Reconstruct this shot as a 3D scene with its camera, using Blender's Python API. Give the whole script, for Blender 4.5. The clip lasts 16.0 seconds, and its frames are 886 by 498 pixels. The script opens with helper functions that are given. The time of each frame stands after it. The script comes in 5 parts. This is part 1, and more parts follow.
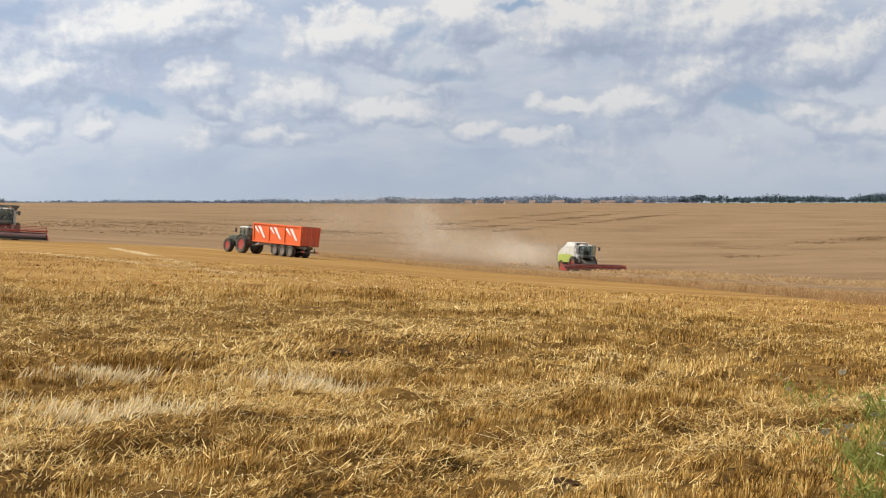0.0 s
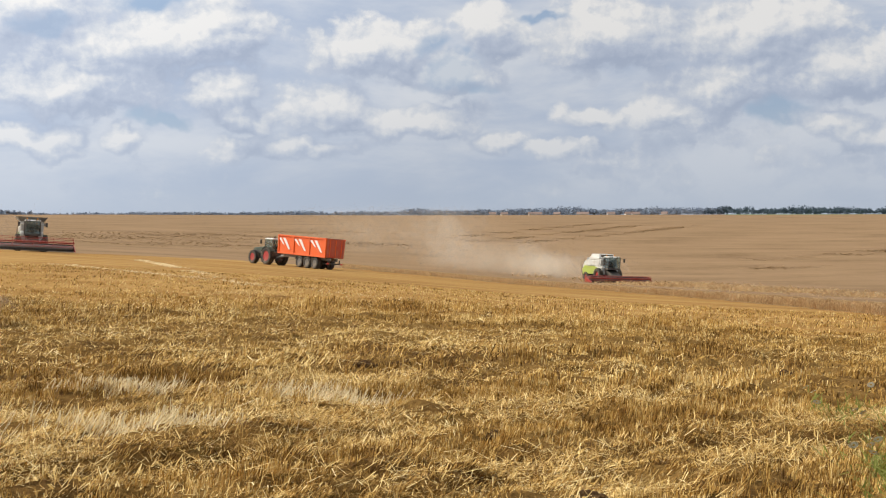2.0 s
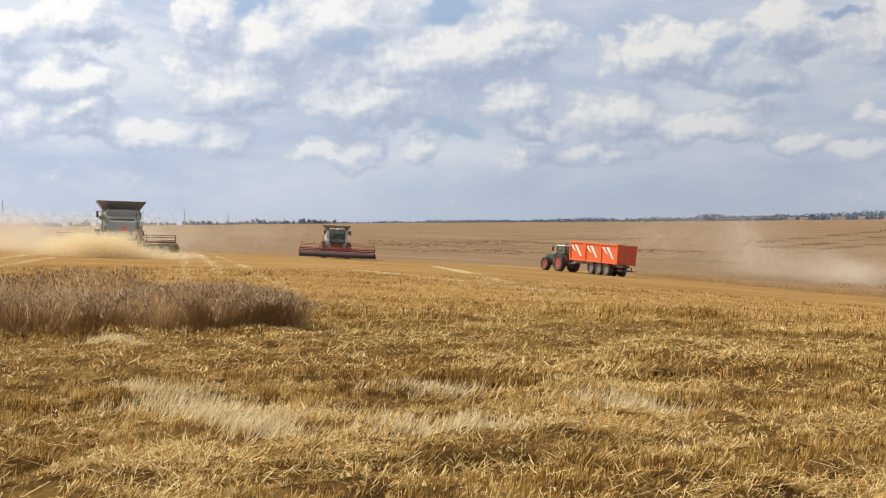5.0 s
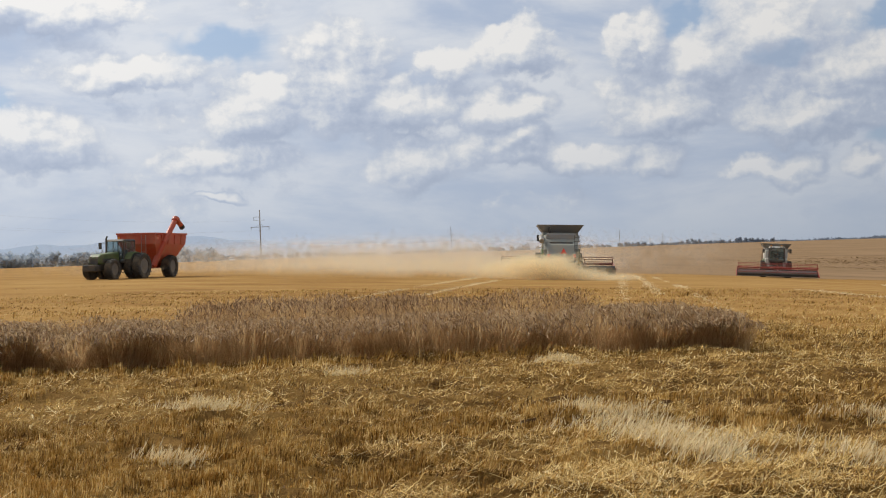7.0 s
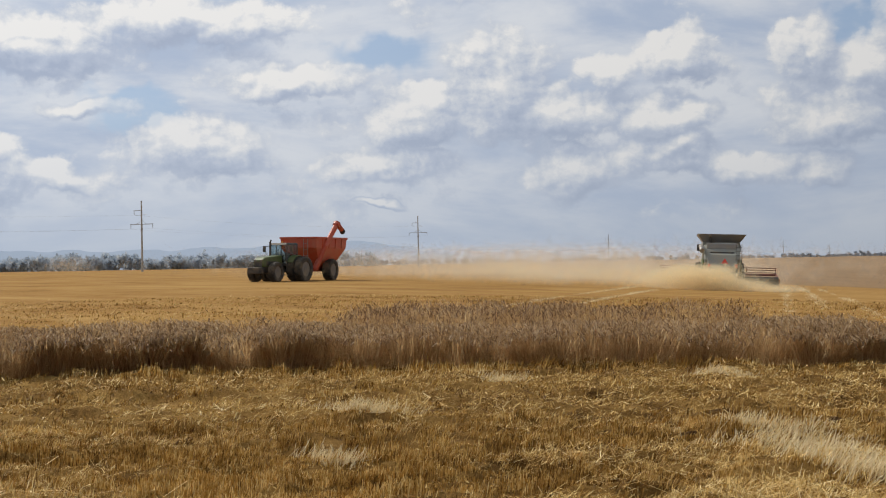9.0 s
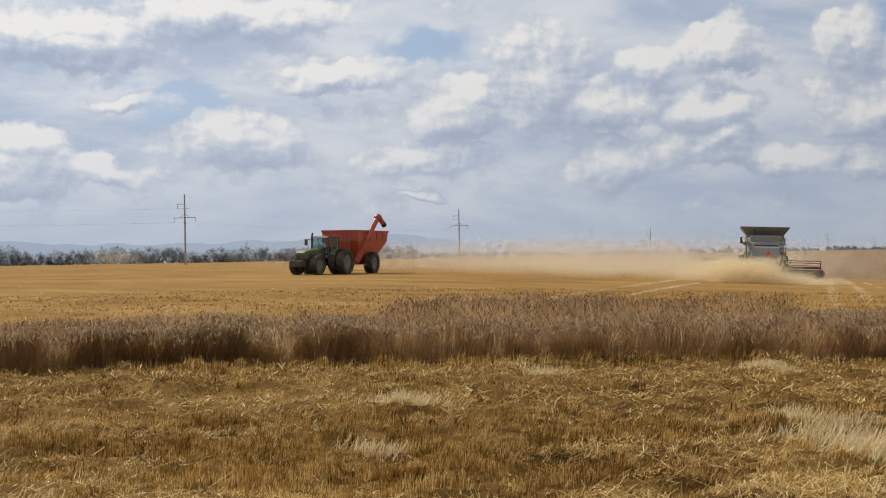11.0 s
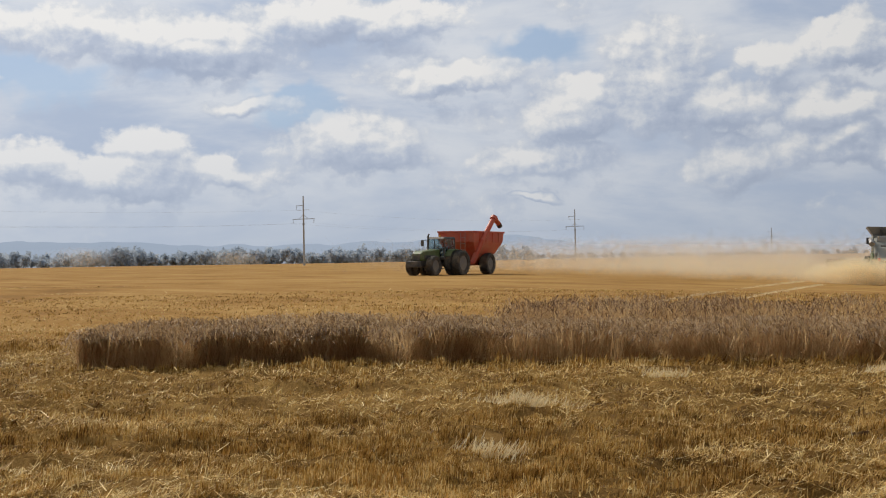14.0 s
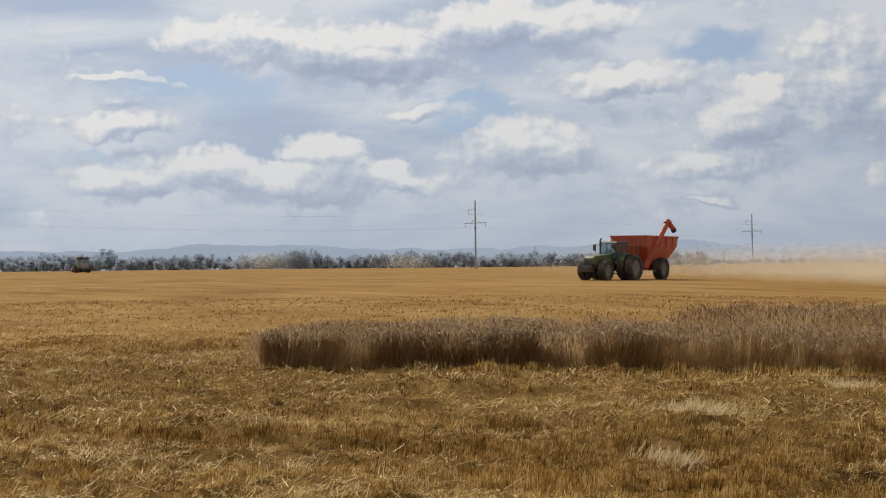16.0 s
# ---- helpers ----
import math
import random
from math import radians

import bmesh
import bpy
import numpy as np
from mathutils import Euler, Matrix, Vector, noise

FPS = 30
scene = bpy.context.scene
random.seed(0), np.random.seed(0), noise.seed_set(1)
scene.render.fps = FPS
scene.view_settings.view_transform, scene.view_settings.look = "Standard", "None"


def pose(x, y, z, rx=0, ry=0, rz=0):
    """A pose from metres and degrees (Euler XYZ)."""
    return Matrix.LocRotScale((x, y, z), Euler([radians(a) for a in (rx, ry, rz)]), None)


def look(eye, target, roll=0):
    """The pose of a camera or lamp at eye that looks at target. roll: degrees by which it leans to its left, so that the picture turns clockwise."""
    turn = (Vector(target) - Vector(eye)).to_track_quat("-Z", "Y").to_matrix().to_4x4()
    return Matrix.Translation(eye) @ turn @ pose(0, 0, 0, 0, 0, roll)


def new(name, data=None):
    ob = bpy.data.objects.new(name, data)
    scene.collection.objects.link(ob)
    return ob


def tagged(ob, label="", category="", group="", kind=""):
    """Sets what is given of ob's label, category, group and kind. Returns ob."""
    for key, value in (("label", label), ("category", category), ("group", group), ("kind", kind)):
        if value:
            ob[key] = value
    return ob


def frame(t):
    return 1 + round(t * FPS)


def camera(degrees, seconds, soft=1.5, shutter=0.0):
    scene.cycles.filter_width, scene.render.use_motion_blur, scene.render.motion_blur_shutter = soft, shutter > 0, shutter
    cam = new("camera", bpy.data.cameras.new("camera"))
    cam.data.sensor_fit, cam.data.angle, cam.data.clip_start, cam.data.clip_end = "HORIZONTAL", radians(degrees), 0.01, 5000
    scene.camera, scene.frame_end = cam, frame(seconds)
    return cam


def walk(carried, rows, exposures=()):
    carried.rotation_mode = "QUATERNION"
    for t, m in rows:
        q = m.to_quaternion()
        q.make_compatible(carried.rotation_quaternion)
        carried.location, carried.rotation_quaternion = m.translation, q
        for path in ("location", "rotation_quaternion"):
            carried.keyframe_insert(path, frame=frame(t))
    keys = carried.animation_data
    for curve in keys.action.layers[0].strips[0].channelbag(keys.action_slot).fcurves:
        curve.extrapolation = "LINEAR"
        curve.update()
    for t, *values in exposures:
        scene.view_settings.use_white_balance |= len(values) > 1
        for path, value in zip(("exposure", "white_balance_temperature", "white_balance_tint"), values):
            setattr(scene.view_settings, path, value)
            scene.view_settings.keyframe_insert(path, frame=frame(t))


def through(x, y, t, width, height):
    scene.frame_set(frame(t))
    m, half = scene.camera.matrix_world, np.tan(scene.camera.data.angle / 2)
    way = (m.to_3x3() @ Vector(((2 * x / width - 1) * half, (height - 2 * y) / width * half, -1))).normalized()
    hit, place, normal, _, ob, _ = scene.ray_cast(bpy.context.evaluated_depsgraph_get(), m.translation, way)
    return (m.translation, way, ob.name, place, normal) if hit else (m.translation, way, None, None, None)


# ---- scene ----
cam = camera(40.4, 16.0, soft=1.1)
EYE, REACH = 1.75, 0.26
# seconds, yaw, pitch, roll; the hand-held camera swings round the body at arm's reach
ROWS = [
    (0.0, 0.00, -2.32, 0.13),
    (0.5, 0.17, -2.24, 0.19),
    (1.0, 0.49, -2.01, 0.09),
    (1.5, 1.15, -1.88, 0.20),
    (2.0, 1.16, -1.76, 0.18),
    (2.5, 1.01, -1.84, 0.35),
    (3.0, 1.50, -1.71, 0.36),
    (3.2, 2.11, -1.61, 0.40),
    (5.3, 17.33, -1.23, 0.84),
    (5.5, 18.89, -1.13, 0.93),
    (6.0, 24.13, -0.83, 0.59),
    (6.5, 30.53, -0.44, 1.53),
    (7.0, 35.41, 0.13, 1.99),
    (7.5, 38.54, 0.73, 2.26),
    (8.0, 40.42, 0.83, 1.88),
    (8.5, 41.70, 0.89, 1.35),
    (9.0, 42.84, 0.66, 1.09),
    (11.3, 45.29, 0.36, 0.95),
    (11.5, 45.70, 0.35, 0.77),
    (12.0, 46.40, 0.07, 0.30),
    (12.5, 47.35, 0.17, 0.40),
    (13.0, 48.13, 0.35, 0.74),
    (13.5, 48.73, 0.38, 0.81),
    (14.0, 50.28, 0.51, 1.06),
    (14.5, 51.95, 0.54, 0.77),
    (15.0, 55.05, 0.45, 1.04),
    (15.5, 57.07, 0.58, 0.73),
    (16.0, 58.41, 0.83, 0.67),
]
walk(cam, [(t, pose(-REACH * math.sin(radians(yaw)), REACH * math.cos(radians(yaw)), EYE, 90 + pitch, roll, yaw)) for t, yaw, pitch, roll in ROWS],
     exposures=((0.0, 0.2), (5.0, 0.16), (6.0, 0.02), (6.5, -0.09), (9.0, -0.29), (14.0, -0.32), (16.0, -0.41)))

# ---- light ----
scene.cycles.transparent_max_bounces = 160
SUN_AZ, SUN_EL = 86.0, 43.0   # degrees, counter-clockwise from the first view; height
sun_way = Vector((-math.sin(radians(SUN_AZ)) * math.cos(radians(SUN_EL)), math.cos(radians(SUN_AZ)) * math.cos(radians(SUN_EL)), math.sin(radians(SUN_EL))))
sun = new("sun", bpy.data.lights.new("sun", "SUN"))
sun.data.energy, sun.data.angle, sun.data.color = 3.6, radians(0.6), (1.0, 0.93, 0.82)
sun.matrix_world = look(sun_way * 60, (0, 0, 0))


class Nodes:
    """Short-hand for building node trees."""

    def __init__(self, tree):
        self.tree = tree
        tree.nodes.clear()

    def node(self, kind, **sets):
        n = self.tree.nodes.new(kind)
        if "operation" in sets:
            n.operation = sets["operation"]
        if "use_clamp" in sets:
            n.use_clamp = sets["use_clamp"]
        if "interpolation_type" in sets:
            n.interpolation_type = sets["interpolation_type"]
        if "data_type" in sets:
            n.data_type, n.blend_type = sets["data_type"], sets["blend_type"]
        if "sky_type" in sets:
            n.sky_type, n.sun_disc = sets["sky_type"], sets["sun_disc"]
        if "feature" in sets:
            n.feature, n.normalize = sets["feature"], sets["normalize"]
        return n

    def put(self, socket, value):
        if isinstance(value, bpy.types.NodeSocket):
            self.tree.links.new(value, socket)
        elif value is not None:
            socket.default_value = value

    def math(self, op, a, b=None, c=None, clamp=False):
        n = self.node("ShaderNodeMath", operation=op, use_clamp=clamp)
        for s, v in zip(n.inputs, (a, b, c)):
            self.put(s, v)
        return n.outputs[0]

    def vmath(self, op, a, b=None):
        n = self.node("ShaderNodeVectorMath", operation=op)
        self.put(n.inputs[0], a)
        self.put(n.inputs[3 if op == "SCALE" else 1], b)
        return n.outputs[0]

    def noise(self, vec, scale, detail=4.0, rough=0.55, distort=0.0):
        n = self.node("ShaderNodeTexNoise")
        self.put(n.inputs["Vector"], vec)
        n.inputs["Scale"].default_value, n.inputs["Detail"].default_value = scale, detail
        n.inputs["Roughness"].default_value, n.inputs["Distortion"].default_value = rough, distort
        return n.outputs[0]

    def step(self, x, lo, hi, smooth=True):
        n = self.node("ShaderNodeMapRange", interpolation_type="SMOOTHSTEP" if smooth else "LINEAR")
        self.put(n.inputs[0], x)
        n.inputs[1].default_value, n.inputs[2].default_value = lo, hi
        return n.outputs[0]

    def mix(self, f, a, b, blend="MIX"):
        n = self.node("ShaderNodeMix", data_type="RGBA", blend_type=blend)
        self.put(n.inputs[0], f)
        for s, v in ((n.inputs[6], a), (n.inputs[7], b)):
            self.put(s, (*v, 1.0) if isinstance(v, tuple) and len(v) == 3 else v)
        return n.outputs[2]

    def ramp(self, f, stops):
        n = self.node("ShaderNodeValToRGB")
        self.put(n.inputs[0], f)
        els = n.color_ramp.elements
        while len(els) < len(stops):
            els.new(0.5)
        for e, (p, c) in zip(els, stops):
            e.position, e.color = p, (*c, 1.0)
        return n.outputs[0]


# heaps of cloud by quarter of the sky, and clear gaps: direction, height, half width, half height in degrees
HEAPS_EAST = ((11.7, 8.4, 2.4, 1.2), (-1.2, 8.5, 1.6, 1.1), (-6.8, 8.3, 3.2, 1.5), (-13.3, 8.1, 4.3, 1.3), (-17.0, 6.7, 2.7, 1.6), (0.4, 6.6, 2.2, 0.9), (-12.0, 6.1, 3.0, 1.1), (6.5, 4.8, 2.2, 1.1), 
           (2.5, 4.4, 3.2, 0.7), (10.4, 4.6, 1.3, 0.7), (12.0, 5.8, 1.3, 0.7), (15.8, 3.6, 0.8, 0.5), (11.0, 3.2, 0.9, 0.5), (7.6, 2.9, 1.9, 0.5), (-1.5, 3.2, 1.3, 0.6), (-4.7, 2.8, 1.6, 0.4), 
           (-6.0, 4.5, 1.6, 0.6), (-9.5, 4.6, 2.2, 0.8), (-16.6, 3.9, 1.6, 0.7), (-19.2, 3.2, 1.9, 0.7), (17.2, 7.5, 4.0, 1.1), (18.7, 5.5, 2.7, 0.9), (19.4, 3.2, 1.6, 0.7), (4.4, 7.8, 2.7, 1.3))
HEAPS_MIDDLE = ((44.1, 7.2, 2.4, 1.3), (37.1, 6.9, 3.5, 1.2), (31.5, 9.5, 2.2, 1.3), (35.2, 8.6, 1.6, 0.8), (25.8, 9.3, 1.3, 1.2), (19.8, 9.5, 3.0, 1.6), (23.2, 8.4, 2.2, 1.3), (36.4, 4.2, 2.3, 1.2), 
           (32.1, 4.9, 2.7, 0.8), (28.6, 4.2, 2.4, 0.7), (32.1, 6.5, 2.4, 0.9), (24.6, 6.4, 3.0, 1.2), (25.4, 4.1, 1.3, 0.8), (17.8, 5.8, 3.5, 1.1), (14.7, 7.7, 3.0, 1.2), (11.3, 8.7, 1.9, 1.6), 
           (11.6, 5.7, 1.6, 0.8), (20.4, 3.3, 1.6, 0.5), (15.6, 3.6, 0.8, 0.4), (10.9, 3.1, 1.1, 0.7), (40.0, 8.3, 2.4, 2.2))
HEAPS_WEST = ((54.2, 5.6, 3.0, 1.2), (61.7, 9.9, 4.0, 1.2), (59.3, 7.4, 1.9, 0.4), (50.2, 8.6, 3.5, 0.8), (54.9, 11.4, 5.4, 0.9), (61.0, 4.1, 3.2, 0.7), (45.8, 2.8, 1.2, 0.2), (73.7, 6.7, 2.7, 0.5), 
           (73.0, 8.8, 2.2, 0.2), (64.1, 5.7, 1.6, 0.8), (69.6, 4.6, 2.2, 0.9), (65.2, 4.1, 4.0, 1.0), (74.2, 4.1, 1.6, 0.9), (72.5, 4.4, 1.6, 1.0), (63.8, 10.6, 7.0, 1.0), (45.5, 4.8, 3.2, 0.8))
GAPS = ((69.5, 8.5, 4.6, 1.2), (57.4, 7.6, 2.4, 0.8), (45.4, 10.0, 3.0, 0.9), (73.7, 5.1, 2.2, 0.5), (23.1, 10.3, 1.6, 1.2), (14.9, 10.1, 2.4, 0.8), (45.6, 9.8, 3.2, 1.1), (19.1, 8.5, 1.6, 0.8), 
           (-3.9, 9.2, 1.6, 0.4), (0.6, 6.5, 2.4, 0.8), (-14.6, 4.5, 1.6, 0.8), (14.3, 4.3, 1.6, 0.5), (1.7, 7.8, 1.1, 0.8))


def build_sky():
    world = bpy.data.worlds.new("sky")
    scene.world = world
    world.use_nodes = True
    k = Nodes(world.node_tree)
    way = k.node("ShaderNodeTexCoord").outputs["Generated"]
    sep = k.node("ShaderNodeSeparateXYZ")
    k.put(sep.inputs[0], way)
    up = k.math("MAXIMUM", sep.outputs[2], 0.0)
    # direction and height in degrees
    turn = k.math("MULTIPLY", k.math("ARCTAN2", k.math("MULTIPLY", sep.outputs[0], -1.0), sep.outputs[1]), 180 / math.pi)
    rise = k.math("MULTIPLY", k.math("ARCSINE", sep.outputs[2]), 180 / math.pi)
    both = k.node("ShaderNodeCombineXYZ")
    k.put(both.inputs[0], turn)
    k.put(both.inputs[1], rise)
    place = both.outputs[0]

    def spread(at, spots, soft):
        """Nearness to the closest of the spots: 1 at a middle, 0 at a rim."""
        near = None
        for a, e, w, h in spots:
            n = k.node("ShaderNodeVectorMath", operation="MULTIPLY_ADD")
            k.put(n.inputs[0], at)
            n.inputs[1].default_value, n.inputs[2].default_value = (1 / w, 1 / h, 0), (-a / w, -e / h, 0)
            n2 = k.node("ShaderNodeVectorMath", operation="LENGTH")
            k.put(n2.inputs[0], n.outputs[0])
            d = n2.outputs["Value"]
            near = d if near is None else k.math("SMOOTH_MIN", near, d, soft)
        return k.math("SUBTRACT", 1.0, near)

    def wobble(at, scale, size):
        n = k.node("ShaderNodeTexNoise")
        k.put(n.inputs["Vector"], at)
        n.inputs["Scale"].default_value, n.inputs["Detail"].default_value = scale, 3.0
        return k.vmath("SCALE", k.vmath("SUBTRACT", n.outputs["Color"], (0.5, 0.5, 0.5)), size)

    def cover(at):
        bent = k.vmath("ADD", at, wobble(at, 0.45, 2.2))
        heaps = k.math("MULTIPLY_ADD", spread(bent, HEAPS_EAST + HEAPS_MIDDLE + HEAPS_WEST, 0.22), 0.80, 0.17)
        wide = k.vmath("MULTIPLY", at, (0.5, 1.0, 1.0))
        rest = k.math("MULTIPLY_ADD", k.noise(wide, 0.22, 3.0, 0.5), 2.0, -1.25)
        cell = k.node("ShaderNodeTexVoronoi", feature="F1", normalize=True)
        k.put(cell.inputs["Vector"], k.vmath("ADD", k.vmath("MULTIPLY", at, (0.8, 1.0, 1.0)), wobble(at, 1.6, 0.9)))
        cell.inputs["Scale"].default_value, cell.inputs["Detail"].default_value = 0.66, 2.9
        cell.inputs["Roughness"].default_value, cell.inputs["Lacunarity"].default_value = 0.48, 2.4
        puff = k.math("MULTIPLY_ADD", cell.outputs["Distance"], -1.35, 0.36)
        ragged = k.math("MULTIPLY_ADD", k.noise(wide, 0.7, 6.0, 0.5), 0.9, -0.45)
        f = k.math("SMOOTH_MAX", heaps, rest, 0.15)
        return k.math("ADD", f, k.math("ADD", puff, ragged))

    here = cover(place)
    # the sun stands to the left of every view and high
    high = cover(k.vmath("ADD", place, (0.5, 1.3, 0.0)))
    close = cover(k.vmath("ADD", place, (0.22, 0.24, 0.0)))
    veil = k.noise(k.vmath("MULTIPLY", place, (0.45, 1.4, 1.0)), 0.16, 6.0, 0.58, 0.3)
    alpha = k.step(here, -0.22, 0.15)
    lit = k.math("ADD", k.math("MULTIPLY", k.math("SUBTRACT", here, high), 0.60), k.math("MULTIPLY_ADD", k.math("SUBTRACT", here, close), 0.75, 0.48), clamp=True)
    heap = k.ramp(lit, ((0.0, (0.41, 0.475, 0.61)), (0.38, (0.52, 0.58, 0.70)), (0.70, (0.71, 0.74, 0.79)), (1.0, (0.92, 0.905, 0.885))))
    thin = k.mix(k.step(veil, 0.36, 0.62), (0.46, 0.545, 0.70), (0.75, 0.78, 0.83))
    blue = k.node("ShaderNodeTexSky", sky_type="NISHITA", sun_disc=False)
    blue.sun_elevation, blue.sun_rotation = radians(SUN_EL), radians(-SUN_AZ)
    clear = k.vmath("SCALE", blue.outputs[0], 0.085)
    clear = k.mix(0.6, clear, (0.36, 0.52, 0.78))
    gap = k.step(k.math("ADD", spread(k.vmath("ADD", place, wobble(place, 0.5, 3.0)), GAPS, 0.1), k.math("MULTIPLY_ADD", veil, -1.6, 0.85)), -0.15, 0.55)
    sky = k.mix(k.math("MULTIPLY", gap, 0.85), thin, clear)
    sky = k.mix(k.math("MULTIPLY", alpha, k.math("MULTIPLY_ADD", gap, -0.45, 0.96)), sky, heap)
    haze = k.math("POWER", k.math("SUBTRACT", 1.0, up), 17.0)
    sky = k.mix(k.math("MULTIPLY", haze, 0.92), sky, (0.50, 0.57, 0.68))
    toward = k.node("ShaderNodeVectorMath", operation="DOT_PRODUCT")
    k.put(toward.inputs[0], way)
    toward.inputs[1].default_value = tuple(sun_way)
    glow = k.math("MULTIPLY_ADD", k.step(toward.outputs["Value"], 0.1, 0.85, False), 0.44, 0.74)
    sky = k.vmath("SCALE", sky, glow)
    back = k.node("ShaderNodeBackground")
    k.put(back.inputs[0], sky)
    back.inputs[1].default_value = 1.0
    k.put(k.node("ShaderNodeOutputWorld").inputs[0], back.outputs[0])


build_sky()


# ---- materials ----
def material(name):
    m = bpy.data.materials.new(name)
    m.use_nodes = True
    k = Nodes(m.node_tree)
    b = k.node("ShaderNodeBsdfPrincipled")
    k.put(k.node("ShaderNodeOutputMaterial").inputs[0], b.outputs[0])
    return m, k, b


def painted(name, colour, rough=0.45, metal=0.0, dust=0.35, scale=1.6, dusty=(0.36, 0.27, 0.16)):
    """Paint, rubber or metal with field dust lying on it in patches."""
    m, k, b = material(name)
    at = k.node("ShaderNodeTexCoord").outputs["Object"]
    big, fine = k.noise(at, scale, 5.0, 0.6), k.noise(at, scale * 14, 3.0)
    f = k.math("MULTIPLY", k.step(k.math("MULTIPLY_ADD", fine, 0.3, big), 0.45, 0.95), dust)
    col = k.mix(f, k.mix(k.math("MULTIPLY", fine, 0.25), colour, tuple(c * 0.72 for c in colour)), dusty)
    k.put(b.inputs["Base Color"], col)
    k.put(b.inputs["Roughness"], k.math("MULTIPLY_ADD", f, 0.5, rough, clamp=True))
    b.inputs["Metallic"].default_value = metal
    bump = k.node("ShaderNodeBump")
    bump.inputs["Strength"].default_value, bump.inputs["Distance"].default_value = 0.25, 0.02
    k.put(bump.inputs["Height"], fine)
    k.put(b.inputs["Normal"], bump.outputs[0])
    return m


def fibre(name, stops, through=0.25, rough=0.6, patch=0.5, rows=False):
    """Stalks and leaves: a colour of its own for every blade, changing over the field; light passes through."""
    m, k, b = material(name)
    geo = k.node("ShaderNodeNewGeometry")
    wide = k.noise(geo.outputs["Position"], 0.35, 4.0, 0.6)
    mp = k.node("ShaderNodeMapping")
    k.put(mp.inputs[0], geo.outputs["Position"])
    mp.inputs["Rotation"].default_value = (0, 0, radians(-45))
    mp.inputs["Scale"].default_value = (0.45, 1.0, 1.0) if rows else (1.0, 1.0, 1.0)
    clump = k.noise(mp.outputs[0], 8.0 if rows else 4.0, 4.0, 0.6)
    # sharp mottling along rows: tufts' mutual shade put into the straw colour
    if rows:
        wide = k.step(wide, 0.36, 0.64)
        clump = k.step(clump, 0.40, 0.60)
    both = k.math("ADD", k.math("MULTIPLY", wide, 0.5), k.math("MULTIPLY", clump, 0.5))
    f = k.math("ADD", k.math("MULTIPLY", geo.outputs["Random Per Island"], 1.0 - patch * 0.6), k.math("MULTIPLY_ADD", both, patch * 2.4, -0.9 * patch), clamp=True)
    col = k.ramp(f, stops)
    k.put(b.inputs["Base Color"], col)
    b.inputs["Roughness"].default_value, b.inputs["Specular IOR Level"].default_value = rough, 0.12
    tr = k.node("ShaderNodeBsdfTranslucent")
    k.put(tr.inputs[0], col)
    mx = k.node("ShaderNodeMixShader")
    mx.inputs[0].default_value = through
    k.put(mx.inputs[1], b.outputs[0])
    k.put(mx.inputs[2], tr.outputs[0])
    out = [n for n in k.tree.nodes if n.type == "OUTPUT_MATERIAL"][0]
    k.put(out.inputs[0], mx.outputs[0])
    return m


def field_ground(name, pale, mid, dark, streak, ridge, stretch=0.16, grain=7.0):
    """Ground of a field: colours at three scales, drill rows, clods."""
    m, k, b = material(name)
    at = k.node("ShaderNodeNewGeometry").outputs["Position"]
    mp = k.node("ShaderNodeMapping")
    k.put(mp.inputs[0], at)
    mp.inputs["Rotation"].default_value = (0, 0, radians(streak))
    mp.inputs["Scale"].default_value = (stretch, 1.0, 1.0)
    rows, wide, fine = k.noise(mp.outputs[0], ridge, 6.0, 0.6), k.noise(at, 0.035, 5.0, 0.6), k.noise(at, grain, 6.0, 0.7)
    f = k.math("ADD", k.math("MULTIPLY", rows, 0.55), k.math("ADD", k.math("MULTIPLY", wide, 0.3), k.math("MULTIPLY", fine, 0.25)))
    k.put(b.inputs["Base Color"], k.ramp(f, ((0.38, dark), (0.52, mid), (0.68, pale))))
    b.inputs["Roughness"].default_value, b.inputs["Specular IOR Level"].default_value = 1.0, 0.05
    bump = k.node("ShaderNodeBump")
    bump.inputs["Strength"].default_value, bump.inputs["Distance"].default_value = 0.8, 0.12
    k.put(bump.inputs["Height"], k.math("ADD", fine, rows))
    k.put(b.inputs["Normal"], bump.outputs[0])
    return m


STUBBLE = field_ground("stubble ground", (0.43, 0.262, 0.088), (0.32, 0.172, 0.05), (0.18, 0.09, 0.026), -114, 0.35, 0.3, 2.0)
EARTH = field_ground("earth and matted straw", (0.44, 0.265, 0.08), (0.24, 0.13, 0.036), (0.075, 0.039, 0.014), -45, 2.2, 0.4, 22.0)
CROP = field_ground("standing crop field", (0.30, 0.192, 0.102), (0.245, 0.155, 0.080), (0.165, 0.10, 0.048), -67, 0.10, 0.35, 0.5)
PASTURE = field_ground("green field", (0.16, 0.22, 0.08), (0.12, 0.18, 0.06), (0.08, 0.12, 0.04), 20, 0.1)
SOIL = field_ground("dark soil", (0.24, 0.14, 0.06), (0.13, 0.072, 0.032), (0.06, 0.034, 0.017), 0, 6.0, 1.0, 30.0)
STRAW = fibre("straw", ((0.0, (0.12, 0.056, 0.012)), (0.3, (0.36, 0.195, 0.042)), (0.7, (0.62, 0.39, 0.11)), (1.0, (0.88, 0.67, 0.30))), 0.10, 0.6, 0.42, True)
LOOSE = fibre("loose straw", ((0.0, (0.30, 0.165, 0.045)), (0.35, (0.60, 0.38, 0.115)), (0.75, (0.82, 0.60, 0.24)), (1.0, (0.95, 0.80, 0.46))), 0.10, 0.55, 0.35)
